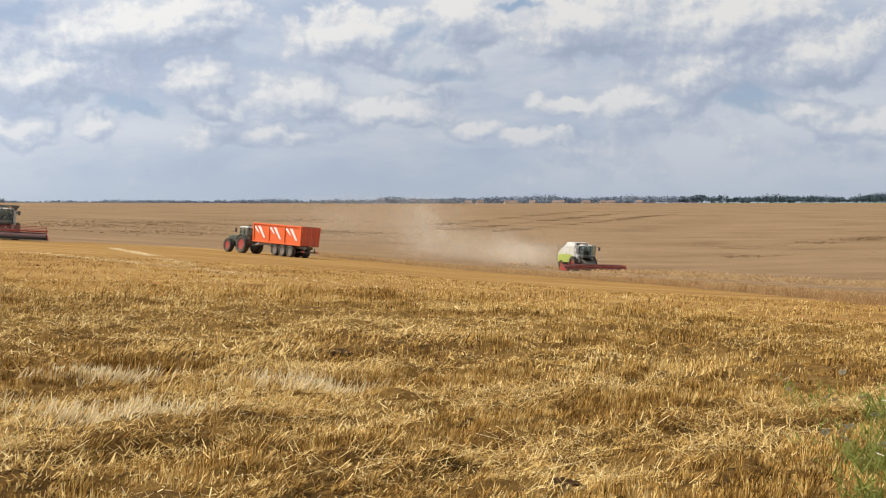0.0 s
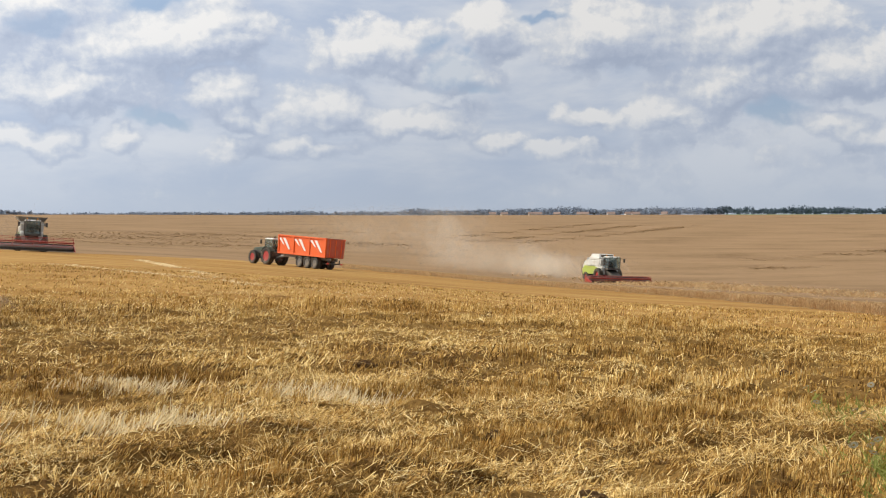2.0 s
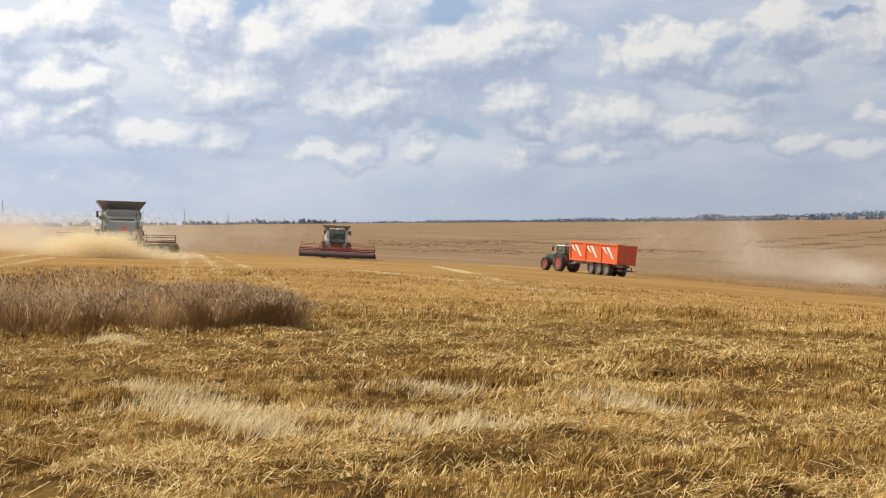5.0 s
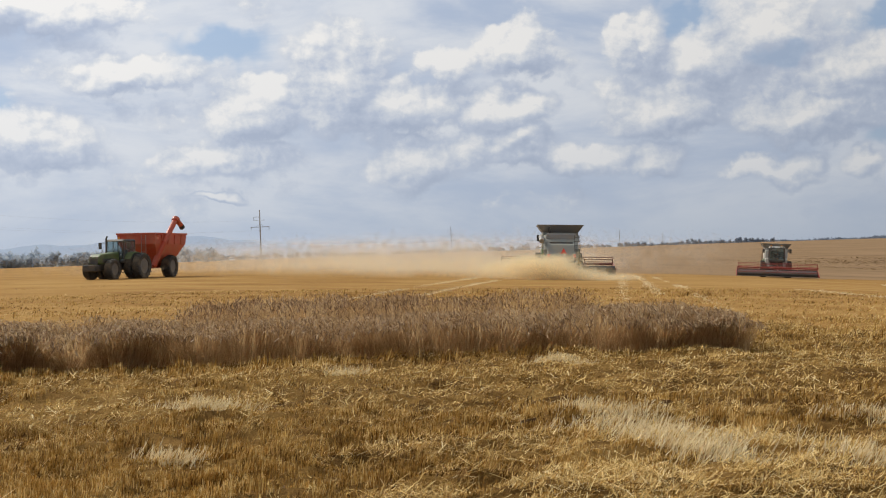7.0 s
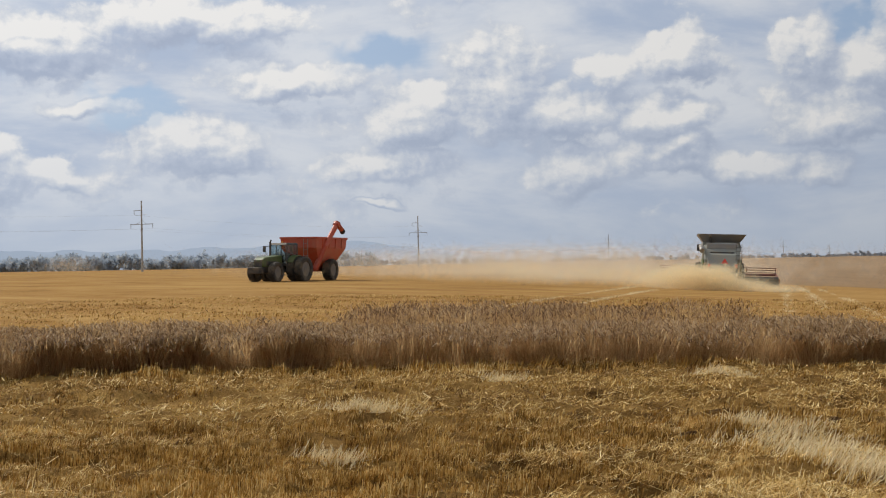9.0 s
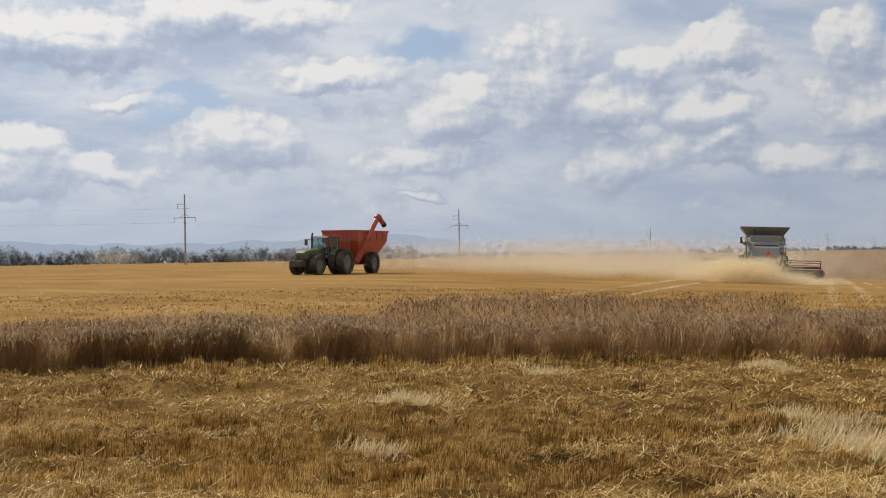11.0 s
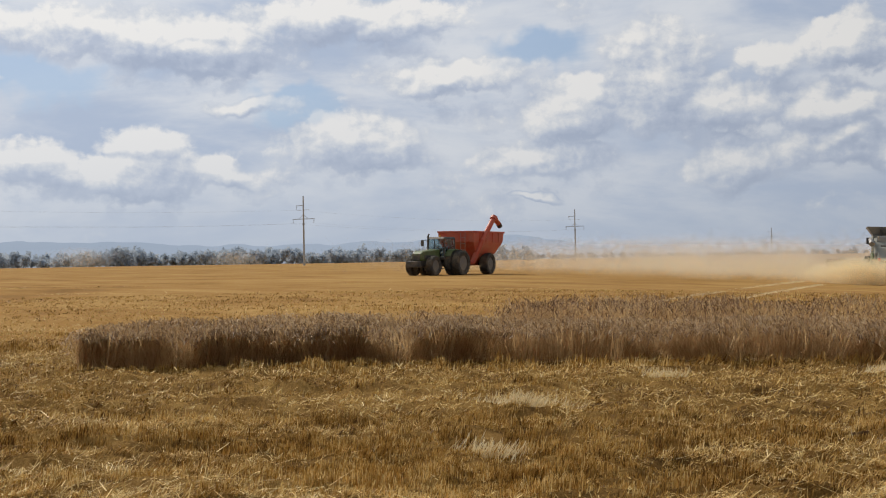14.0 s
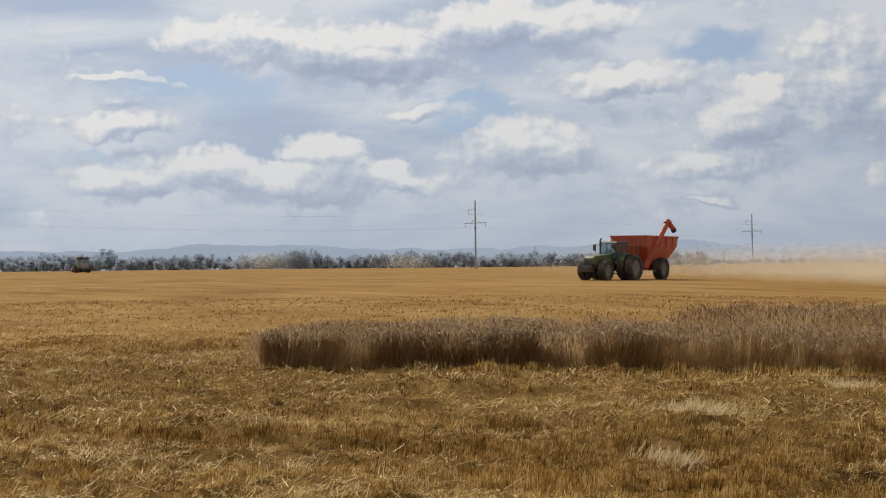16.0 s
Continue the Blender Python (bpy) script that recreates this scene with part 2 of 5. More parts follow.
PALE_STRAW = fibre("bleached straw", ((0.0, (0.72, 0.56, 0.30)), (1.0, (0.95, 0.84, 0.56))), 0.2, 0.6)
STALK = fibre("wheat stalk", ((0.0, (0.34, 0.20, 0.085)), (0.5, (0.56, 0.37, 0.18)), (1.0, (0.78, 0.59, 0.33))), 0.68)
EAR = fibre("wheat ear", ((0.0, (0.17, 0.10, 0.052)), (0.5, (0.36, 0.235, 0.125)), (1.0, (0.66, 0.50, 0.31))), 0.4, 0.55, 0.2)
# darker brown copy of the ear: the back band's shade put into its colour
SHADE_EAR = fibre("wheat ear, brown with painted shade", ((0.0, (0.13, 0.072, 0.036)), (0.6, (0.26, 0.155, 0.08)), (1.0, (0.50, 0.36, 0.22))), 0.3, 0.6, 0.2)
LODGED = fibre("lodged crop", ((0.0, (0.22, 0.135, 0.065)), (1.0, (0.42, 0.28, 0.145))), 0.2, 0.8)
WEED = fibre("weed leaf", ((0.0, (0.17, 0.19, 0.035)), (0.6, (0.30, 0.32, 0.07)), (1.0, (0.48, 0.47, 0.17))), 0.35)
PETAL, _k, _b = material("white petal")
_b.inputs["Base Color"].default_value, _b.inputs["Roughness"].default_value = (0.82, 0.82, 0.78, 1), 0.6
FLOWER_EYE, _k, _b = material("yellow flower eye")
_b.inputs["Base Color"].default_value = (0.65, 0.42, 0.04, 1)
# air haze is mixed into the far foliage colours, so they run blue-grey
HAZE_LEAF = fibre("foliage in painted pale haze", ((0.0, (0.44, 0.50, 0.56)), (1.0, (0.52, 0.57, 0.62))), 0.4, 0.9)
HAZE_BLUE_LEAF = fibre("foliage in painted blue-grey haze", ((0.0, (0.18, 0.22, 0.28)), (1.0, (0.27, 0.31, 0.37))), 0.2, 0.9)
NEARER_LEAF = fibre("dark foliage", ((0.0, (0.065, 0.09, 0.115)), (1.0, (0.11, 0.14, 0.165))), 0.1, 0.9)


def grains(name, stops, solid):
    """Dust: bright grains, each a soft, mostly clear speck."""
    m = fibre(name, stops, 0.5, 1.0, 0.2)
    k = m.node_tree
    out = [n for n in k.nodes if n.type == "OUTPUT_MATERIAL"][0]
    was = out.inputs[0].links[0].from_socket
    clear, mx = k.nodes.new("ShaderNodeBsdfTransparent"), k.nodes.new("ShaderNodeMixShader")
    mx.inputs[0].default_value = solid
    k.links.new(clear.outputs[0], mx.inputs[1])
    k.links.new(was, mx.inputs[2])
    k.links.new(mx.outputs[0], out.inputs[0])
    return m


DUST = grains("dust", ((0.0, (0.94, 0.80, 0.52)), (1.0, (0.98, 0.88, 0.64))), 0.085)
DUST_PALE = grains("pale dust", ((0.0, (0.90, 0.79, 0.62)), (1.0, (0.96, 0.87, 0.73))), 0.019)
RED = painted("red paint", (0.34, 0.028, 0.018))
ORANGE = painted("orange paint", (0.78, 0.12, 0.015), dust=0.15)
CART_RED = painted("red-orange paint", (0.50, 0.066, 0.028), dust=0.35)
GREEN = painted("green paint", (0.055, 0.10, 0.015))
LIME = painted("lime green paint", (0.34, 0.43, 0.05), dust=0.45)
DARK_GREEN = painted("dark green paint", (0.025, 0.05, 0.03), dust=0.25)
DUSTY_RED = painted("dust-covered red paint", (0.20, 0.035, 0.025), 0.7, dust=0.6)
CREAM = painted("off-white paint", (0.60, 0.59, 0.53), dust=0.4)
DUSTY_GREY = painted("dust-covered off-white paint", (0.25, 0.255, 0.22), 0.7, dust=0.4)
GREY = painted("grey steel", (0.28, 0.28, 0.27), 0.5, 0.4)
DARK = painted("black steel", (0.03, 0.03, 0.03), 0.55)
RUBBER = painted("tyre rubber", (0.022, 0.022, 0.022), 0.8, dust=0.45)
RIM_RED = painted("red rim paint", (0.38, 0.02, 0.02), dust=0.3)
RIM_GREY = painted("silver rim paint", (0.13, 0.12, 0.11), dust=0.5)
CONCRETE = painted("concrete", (0.42, 0.41, 0.38), 0.9, dust=0.2, dusty=(0.3, 0.29, 0.26))
WHITE_MARK = painted("white lettering film", (0.78, 0.76, 0.72), dust=0.1)
LAMP_RED = painted("red lamp lens", (0.75, 0.05, 0.03), 0.3, dust=0.05)
AMBER = painted("amber lamp lens", (0.8, 0.3, 0.02), 0.3, dust=0.05)
HOUSE_WALL = painted("light render", (0.66, 0.63, 0.58), 0.9, dust=0.1)
HOUSE_ROOF = painted("roof tiles", (0.24, 0.17, 0.14), 0.9, dust=0.1)
GLASS, _k, _b = material("tinted cab glass")
_b.inputs["Base Color"].default_value, _b.inputs["Roughness"].default_value = (0.62, 0.70, 0.70, 1), 0.03
_b.inputs["Transmission Weight"].default_value, _b.inputs["IOR"].default_value = 0.95, 1.15
# distance haze on the hills is a blue-grey glow of their surface
HILL, _k, _b = material("distant hills with haze as glow")
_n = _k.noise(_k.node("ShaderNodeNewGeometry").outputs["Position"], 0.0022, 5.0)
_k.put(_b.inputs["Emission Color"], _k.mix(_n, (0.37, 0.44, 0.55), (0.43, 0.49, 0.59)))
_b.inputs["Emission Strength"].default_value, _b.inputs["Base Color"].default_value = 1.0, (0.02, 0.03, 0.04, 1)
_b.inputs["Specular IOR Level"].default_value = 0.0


# ---- the land ----
_rng = np.random.default_rng(11)
_LAT = _rng.random((256, 256))


def vnoise(x, y, scale=1.0, octaves=1):
    """Smooth noise about 0, between -1 and 1, for arrays."""
    total, amp, out = 0.0, 1.0, 0.0
    for o in range(octaves):
        u, v = np.asarray(x) * scale + 37.3 * o, np.asarray(y) * scale + 11.9 * o
        i, j = np.floor(u).astype(int), np.floor(v).astype(int)
        a, b = u - i, v - j
        a, b = a * a * (3 - 2 * a), b * b * (3 - 2 * b)
        i0, j0, i1, j1 = i % 256, j % 256, (i + 1) % 256, (j + 1) % 256
        n = (_LAT[i0, j0] * (1 - a) + _LAT[i1, j0] * a) * (1 - b) + (_LAT[i0, j1] * (1 - a) + _LAT[i1, j1] * a) * b
        out, total = out + amp * (2 * n - 1), total + amp
        amp, scale = amp * 0.5, scale * 2.1
    return out / total


LAND_R = [0, 10, 20, 40, 60, 90, 120, 150, 180, 250, 350, 500, 900, 2500, 5200]
LAND = {   # heights along rays from the camera, by their direction
    -40: [0, -.1, -.55, -1.9, -3.3, -5.2, -6.8, -8.2, -9, -8.8, -7, -4, -1.0, -5, -30],
    -20: [0, -.1, -.5, -1.8, -3.2, -5.0, -6.6, -8.0, -8.8, -8.6, -7, -4, -1.0, -5, -30],
    -8: [0, -.1, -.4, -1.5, -2.8, -4.6, -6.2, -8.0, -9.3, -9.0, -6.5, -3.5, -1.0, -5, -30],
    0: [0, -.05, -.3, -1.1, -2.1, -3.7, -5.2, -6.8, -7.9, -7.8, -5.6, -3, -1.0, -5, -30],
    8: [0, 0, -.15, -.7, -1.4, -2.6, -3.8, -4.8, -5.6, -6, -5, -2.6, -0.2, -5, -30],
    20: [0, 0, -.1, -.25, -.55, -1.2, -2.0, -2.75, -3.3, -3.7, -3, -1.5, 1.2, -5, -30],
    30: [0, 0, 0, -.05, -.2, -.6, -.9, -1.2, -1.4, -1.4, -1, -.4, 1.0, -4, -25],
    40: [0, 0, 0, 0, .05, .1, .1, .1, 0, 0, 0, .1, .8, 0, -8],
    50: [0, 0, 0, .1, .3, .55, .6, .6, .55, .5, .5, .5, .5, 0, -5],
    70: [0, 0, 0, .1, .3, .5, .6, .7, .8, 1.0, 1.3, 1.3, 1.5, 0, -5],
}
_U = np.linspace(0, math.sqrt(5200), 900)
_wide = np.exp(-0.5 * (np.arange(-30, 31) / 11.0) ** 2)
_tab = np.array([np.interp(_U ** 2, LAND_R, row) for row in LAND.values()])
_tab = np.array([np.convolve(np.pad(row, 30, mode="edge"), _wide / _wide.sum(), mode="valid") for row in _tab])
_az = np.linspace(-40, 70, 111)
_tab = np.array([np.interp(_az, list(LAND), col) for col in _tab.T]).T
_soft = np.exp(-0.5 * (np.arange(-9, 10) / 3.5) ** 2)
_tab = np.array([np.convolve(np.pad(col, 9, mode="edge"), _soft / _soft.sum(), mode="valid") for col in _tab.T]).T


def land(x, y, rough=True):
    """Height of the ground."""
    x, y = np.asarray(x, float), np.asarray(y, float)
    r, a = np.hypot(x, y), np.degrees(np.arctan2(-x, y))
    a = np.clip(a, -40, 70)
    u = np.clip(np.sqrt(r) / _U[-1] * (len(_U) - 1), 0, len(_U) - 1.001)
    i = u.astype(int)
    f = u - i
    j = np.clip(np.searchsorted(_az, a, side="right") - 1, 0, len(_az) - 2)
    g = (a - _az[j]) / (_az[j + 1] - _az[j])
    z = (_tab[j, i] * (1 - f) + _tab[j, i + 1] * f) * (1 - g) + (_tab[j + 1, i] * (1 - f) + _tab[j + 1, i + 1] * f) * g
    if rough:
        near = np.clip((60 - r) / 40, 0, 1)
        along, across = 0.7 * (x + y), 0.7 * (y - x)
        z = z + near * (0.05 * vnoise(x, y, 0.45, 2) + 0.06 * vnoise(along * 0.22, across, 1.1, 2) + 0.16 * np.abs(vnoise(along * 0.5, across, 1.1, 3)) + 0.10 * vnoise(along * 0.6, across, 3.6, 2) - 0.05)
        z = z + np.clip(r / 200, 0, 1) * 0.12 * vnoise(x, y, 0.03, 3)
    return z


def crop_edge(a):
    """Distance at which the stubble ends and the standing crop begins, by direction."""
    return np.interp(a, [-40, -20, -16, -11, -6, 0, 5, 12, 20, 27, 31, 36, 44, 60], [40, 55, 70, 92, 116, 138, 155, 158, 152, 150, 190, 340, 800, 1300])


def link_mesh(name, verts, faces, mats, parent=None, smooth=False, index=None):
    """A mesh object from arrays; faces all of one size."""
    me = bpy.data.meshes.new(name)
    verts, faces = np.asarray(verts, np.float32), np.asarray(faces, np.int32)
    n = faces.shape[1]
    me.vertices.add(len(verts))
    me.vertices.foreach_set("co", verts.ravel())
    me.loops.add(faces.size)
    me.loops.foreach_set("vertex_index", faces.ravel())
    me.polygons.add(len(faces))
    me.polygons.foreach_set("loop_start", np.arange(0, faces.size, n, dtype=np.int32))
    me.polygons.foreach_set("loop_total", np.full(len(faces), n, np.int32))
    if index is not None:
        me.polygons.foreach_set("material_index", np.asarray(index, np.int32))
    me.update(calc_edges=True)
    me.validate()
    if smooth:
        me.shade_smooth()
    for m in mats:
        me.materials.append(m)
    ob = new(name, me)
    ob.parent = parent
    return ob


def build_ground():
    az = np.concatenate([np.linspace(-26, 84, 480), np.linspace(84, 334, 60)[1:-1]])
    r = np.concatenate([[0.004, 0.3], np.geomspace(1.0, 6.0, 24)[:-1], np.geomspace(6.0, 40.0, 280)[:-1], np.geomspace(40.0, 400.0, 110)[:-1], np.geomspace(400.0, 4950.0, 60)])
    A, R = np.meshgrid(np.radians(az), r, indexing="ij")
    X, Y = -R * np.sin(A), R * np.cos(A)
    Z = land(X, Y)
    na, nr = A.shape
    ids = np.arange(na * nr).reshape(na, nr)
    nxt = np.roll(ids, -1, axis=0)
    f = np.stack([ids[:, :-1], ids[:, 1:], nxt[:, 1:], nxt[:, :-1]], -1).reshape(-1, 4)[:, ::-1]
    deg = np.degrees(A)
    deg = np.where(deg > 180, deg - 360, deg)
    kind = np.where(R > crop_edge(deg) + 3 * vnoise(X, Y, 0.08, 2), 1, 0)
    kind = np.where((R > 1000) & (deg < -12) & (deg > -60), 2, kind)
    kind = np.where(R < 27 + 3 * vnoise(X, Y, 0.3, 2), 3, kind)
    verts = np.vstack([np.stack([X, Y, Z], -1).reshape(-1, 3), [[0, 0, 0]]])
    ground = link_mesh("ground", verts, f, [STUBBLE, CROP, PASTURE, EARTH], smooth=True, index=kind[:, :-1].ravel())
    tagged(ground, "golden stubble field running into standing ripe wheat", "field", kind="structure")


build_ground()


def spot(az, r):
    x, y = -r * math.sin(radians(az)), r * math.cos(radians(az))
    return x, y, float(land(x, y, False))


def stand(az, r, turn, lift=0.0):
    """Pose on the ground at that direction and distance; turn 0 heads straight away from the camera, 90 to the left."""
    x, y, z = spot(az, r)
    e = 2.5
    n = Vector((float(land(x - e, y, False) - land(x + e, y, False)), float(land(x, y - e, False) - land(x, y + e, False)), 2 * e)).normalized()
    tilt = Vector((0, 0, 1)).rotation_difference(n).to_matrix().to_4x4()
    return Matrix.Translation((x, y, z + lift)) @ tilt @ pose(0, 0, 0, 0, 0, az + turn)


def build_hills():
    for base, top, dist, seed in ((-20, 100, 4300, 3.0), (-20, 150, 4700, 9.0)):
        az = np.linspace(22, 96, 300)
        rise = np.clip((az - 24) / 24, 0, 1) ** 0.8
        h = top * rise * (0.44 + 0.16 * vnoise(az, az * 0 + seed, 0.16, 3) + 0.06 * vnoise(az, az * 0 + seed, 1.1, 2))
        h = h + (72 if seed == 3.0 else 34) * np.exp(-((az - 47.0) / 2.4) ** 2) + 26 * np.exp(-((az - 68.0) / 4.0) ** 2)
        if seed == 3.0:
            h = h * 0.78
        a = np.radians(az)
        rows = []
        for d, hh in ((dist - 250, 0 * h + base), (dist - 120, h * 0.6), (dist, h), (dist + 200, 0 * h + base)):
            rows.append(np.stack([-d * np.sin(a), d * np.cos(a), hh], -1))
        v = np.concatenate(rows)
        n = len(az)
        i = np.arange(n - 1)
        f = np.concatenate([np.stack([i + k * n, i + 1 + k * n, i + 1 + (k + 1) * n, i + (k + 1) * n], -1) for k in range(3)])
        tagged(link_mesh("backdrop_hills", v, f, [HILL], smooth=True), "wooded hills on the horizon, blue haze painted as glow", "hills", kind="structure")


build_hills()


# ---- building helpers ----
class Shape:
    """Collects simple solids into one bmesh."""

    def __init__(self):
        self.bm = bmesh.new()

    def box(self, x0, x1, y0, y1, z0, z1, bevel=0.03, m=None):
        return self.loft((x0, x1, y0, y1), z0, (x0, x1, y0, y1), z1, bevel, m)

    def loft(self, low, z0, top, z1, bevel=0.03, m=None):
        """A solid between two level rectangles (x0, x1, y0, y1)."""
        vs = []
        for (x0, x1, y0, y1), z in ((low, z0), (top, z1)):
            vs += [self.bm.verts.new(c) for c in ((x0, y0, z), (x1, y0, z), (x1, y1, z), (x0, y1, z))]
        quads = ((3, 2, 1, 0), (4, 5, 6, 7), (0, 1, 5, 4), (1, 2, 6, 5), (2, 3, 7, 6), (3, 0, 4, 7))
        return self.finish(vs, [self.bm.faces.new([vs[i] for i in q]) for q in quads], bevel, m)

    def finish(self, vs, fs, bevel, m):
        if m is not None:
            bmesh.ops.transform(self.bm, matrix=m, verts=vs)
        if bevel:
            edges = list({e for f in fs for e in f.edges})
            bmesh.ops.bevel(self.bm, geom=edges, offset=bevel, segments=2, affect="EDGES", profile=0.6, clamp_overlap=True)
        return self

    def slab(self, outline, x0, x1, bevel=0.03, m=None):
        """A side profile of (y, z) points drawn out from x0 to x1."""
        a = [self.bm.verts.new((x0, y, z)) for y, z in outline]
        b = [self.bm.verts.new((x1, y, z)) for y, z in outline]
        n = len(a)
        fs = [self.bm.faces.new(a), self.bm.faces.new(b[::-1])]
        fs += [self.bm.faces.new((a[(i + 1) % n], a[i], b[i], b[(i + 1) % n])) for i in range(n)]
        bmesh.ops.recalc_face_normals(self.bm, faces=fs)
        return self.finish(a + b, fs, bevel, m)

    def rod(self, p, q, r, r2=None, seg=12, bevel=0.0):
        p, q = Vector(p), Vector(q)
        turn = (q - p).to_track_quat("Z", "Y").to_matrix().to_4x4()
        g = bmesh.ops.create_cone(self.bm, cap_ends=True, segments=seg, radius1=r, radius2=r if r2 is None else r2, depth=(q - p).length, matrix=Matrix.Translation((p + q) / 2) @ turn)
        if bevel:
            rim = [e for e in {e for v in g["verts"] for e in v.link_edges} if any(len(f.verts) > 4 for f in e.link_faces)]
            bmesh.ops.bevel(self.bm, geom=rim, offset=bevel, segments=2, affect="EDGES", profile=0.6)
        return self


def part(name, shape, mat, parent, label=""):
    bm = shape.bm if isinstance(shape, Shape) else shape
    me = bpy.data.meshes.new(name)
    bm.to_mesh(me)
    bm.free()
    me.materials.append(mat)
    ob = new(name, me)
    ob.parent = parent
    if label:
        ob["label"] = label
    return ob


def thing(name, label, category, m, group=""):
    ob = new(name)
    ob.matrix_basis = m
    return tagged(ob, label, category, group)


def wheel(parent, x, y, r, w, rim_mat, side=1):
    """A farm wheel: lugged tyre with a dished rim and hub."""
    s = Shape()
    prof = [(0.60, -0.42), (0.86, -0.50), (0.97, -0.44), (1.0, -0.30), (1.0, 0.30), (0.97, 0.44), (0.86, 0.50), (0.60, 0.42)]
    seg, rings = 28, []
    for i in range(seg):
        a = 2 * math.pi * i / seg
        rings.append([s.bm.verts.new((k * w, math.cos(a) * q * r, math.sin(a) * q * r)) for q, k in prof])
    for i in range(seg):
        p, q = rings[i], rings[(i + 1) % seg]
        for j in range(len(prof)):
            s.bm.faces.new((p[j], p[(j + 1) % len(prof)], q[(j + 1) % len(prof)], q[j]))
    for i in range(20):
        for hand in (-1, 1):
            a = 360 * (i + 0.25 * hand) / 20
            s.box(-w * 0.02, w * 0.46, -0.028 * r, 0.028 * r, r * 0.985, r * 1.035, 0, pose(0, 0, 0, a, 0, 0) @ pose(0, 0, 0, 0, 0, 18 * hand) @ Matrix.Diagonal((hand, 1, 1, 1)))
    bmesh.ops.recalc_face_normals(s.bm, faces=s.bm.faces)
    tyre = part("wheel", s, RUBBER, parent)
    tyre.matrix_basis = pose(x, y, r)
    rim = Shape().rod((-0.34 * w, 0, 0), (0.20 * w * side if side > 0 else 0.34 * w, 0, 0), r * 0.605, seg=28)
    rim.rod((side * 0.05 * w, 0, 0), (side * 0.36 * w, 0, 0), r * 0.30, r * 0.22, 20)
    for i in range(8):
        a = 2 * math.pi * i / 8
        rim.rod((side * 0.2 * w, math.cos(a) * r * 0.42, math.sin(a) * r * 0.42), (side * 0.27 * w, math.cos(a) * r * 0.42, math.sin(a) * r * 0.42), 0.035 * r, seg=6)
    part("rim", rim, rim_mat, tyre)
    return tyre


def cab(parent, x, y0, y1, z0, z1, paint, lean=0.18):
    """Driver's cab: sill, corner posts, panes and an overhanging roof."""
    s = Shape().box(-x, x, y0, y1, z0, z0 + 0.22, 0.04)
    post = 0.045
    corners = [(sx * (x - 0.05), y, sx * (x - 0.09), y2) for sx in (-1, 1) for y, y2 in ((y0 + 0.05, y0 + 0.10), (y1 - 0.05, y1 - lean))]
    for bx, by, tx, ty in corners:
        s.rod((bx, by, z0 + 0.2), (tx, ty, z1 - 0.16), post, seg=8)
    for sx in (-1, 1):
        s.rod((sx * (x - 0.05), (y0 + y1) / 2 - 0.1, z0 + 0.2), (sx * (x - 0.09), (y0 + y1) / 2 - 0.1, z1 - 0.16), post * 0.8, seg=8)
    frame_ob = part("cab", s, DARK, parent, "black cab frame")
    lo, hi = z0 + 0.22, z1 - 0.16
    for name, a, b in (("windscreen", (-x + 0.08, x - 0.08, y1 - 0.07, y1 - 0.05), (-x + 0.12, x - 0.12, y1 - lean - 0.01, y1 - lean + 0.01)),
                       ("rear_window", (-x + 0.08, x - 0.08, y0 + 0.05, y0 + 0.07), (-x + 0.12, x - 0.12, y0 + 0.09, y0 + 0.11)),
                       ("side_window", (-x + 0.04, -x + 0.06, y0 + 0.09, y1 - 0.10), (-x + 0.08, -x + 0.10, y0 + 0.14, y1 - lean - 0.05)),
                       ("side_window", (x - 0.06, x - 0.04, y0 + 0.09, y1 - 0.10), (x - 0.10, x - 0.08, y0 + 0.14, y1 - lean - 0.05))):
        pane = part(name, Shape().loft(a, lo, b, hi, 0), GLASS, frame_ob, "tinted glass pane")
    part("cab_roof", Shape().loft((-x + 0.02, x - 0.02, y0, y1 + 0.05), z1 - 0.17, (-x + 0.10, x - 0.10, y0 + 0.10, y1 - 0.15), z1, 0.05), paint, frame_ob)
    seat = Shape().box(-0.26, 0.26, y0 + 0.35, y0 + 0.85, z0 + 0.35, z0 + 0.5, 0.04).box(-0.25, 0.25, y0 + 0.28, y0 + 0.40, z0 + 0.45, z0 + 1.05, 0.04)
    part("driver_seat", seat, DARK, frame_ob, "empty dark seat")
    part("steering_wheel", Shape().rod((0, y1 - 0.65, z0 + 0.75), (0, y1 - 0.60, z0 + 0.80), 0.2, seg=16).rod((0, y1 - 0.35, z0 + 0.2), (0, y1 - 0.62, z0 + 0.77), 0.04, seg=8), DARK, frame_ob)
    return frame_ob


def mirror(parent, x, y, z):
    s = Shape().rod((math.copysign(abs(x) - 0.45, x), y, z + 0.1), (x, y + 0.1, z + 0.1), 0.02, seg=6)
    s.box(x - 0.13, x + 0.13, y + 0.06, y + 0.16, z - 0.38, z + 0.12, 0.03)
    part("mirror", s, DARK, parent, "black wing mirror on an arm")


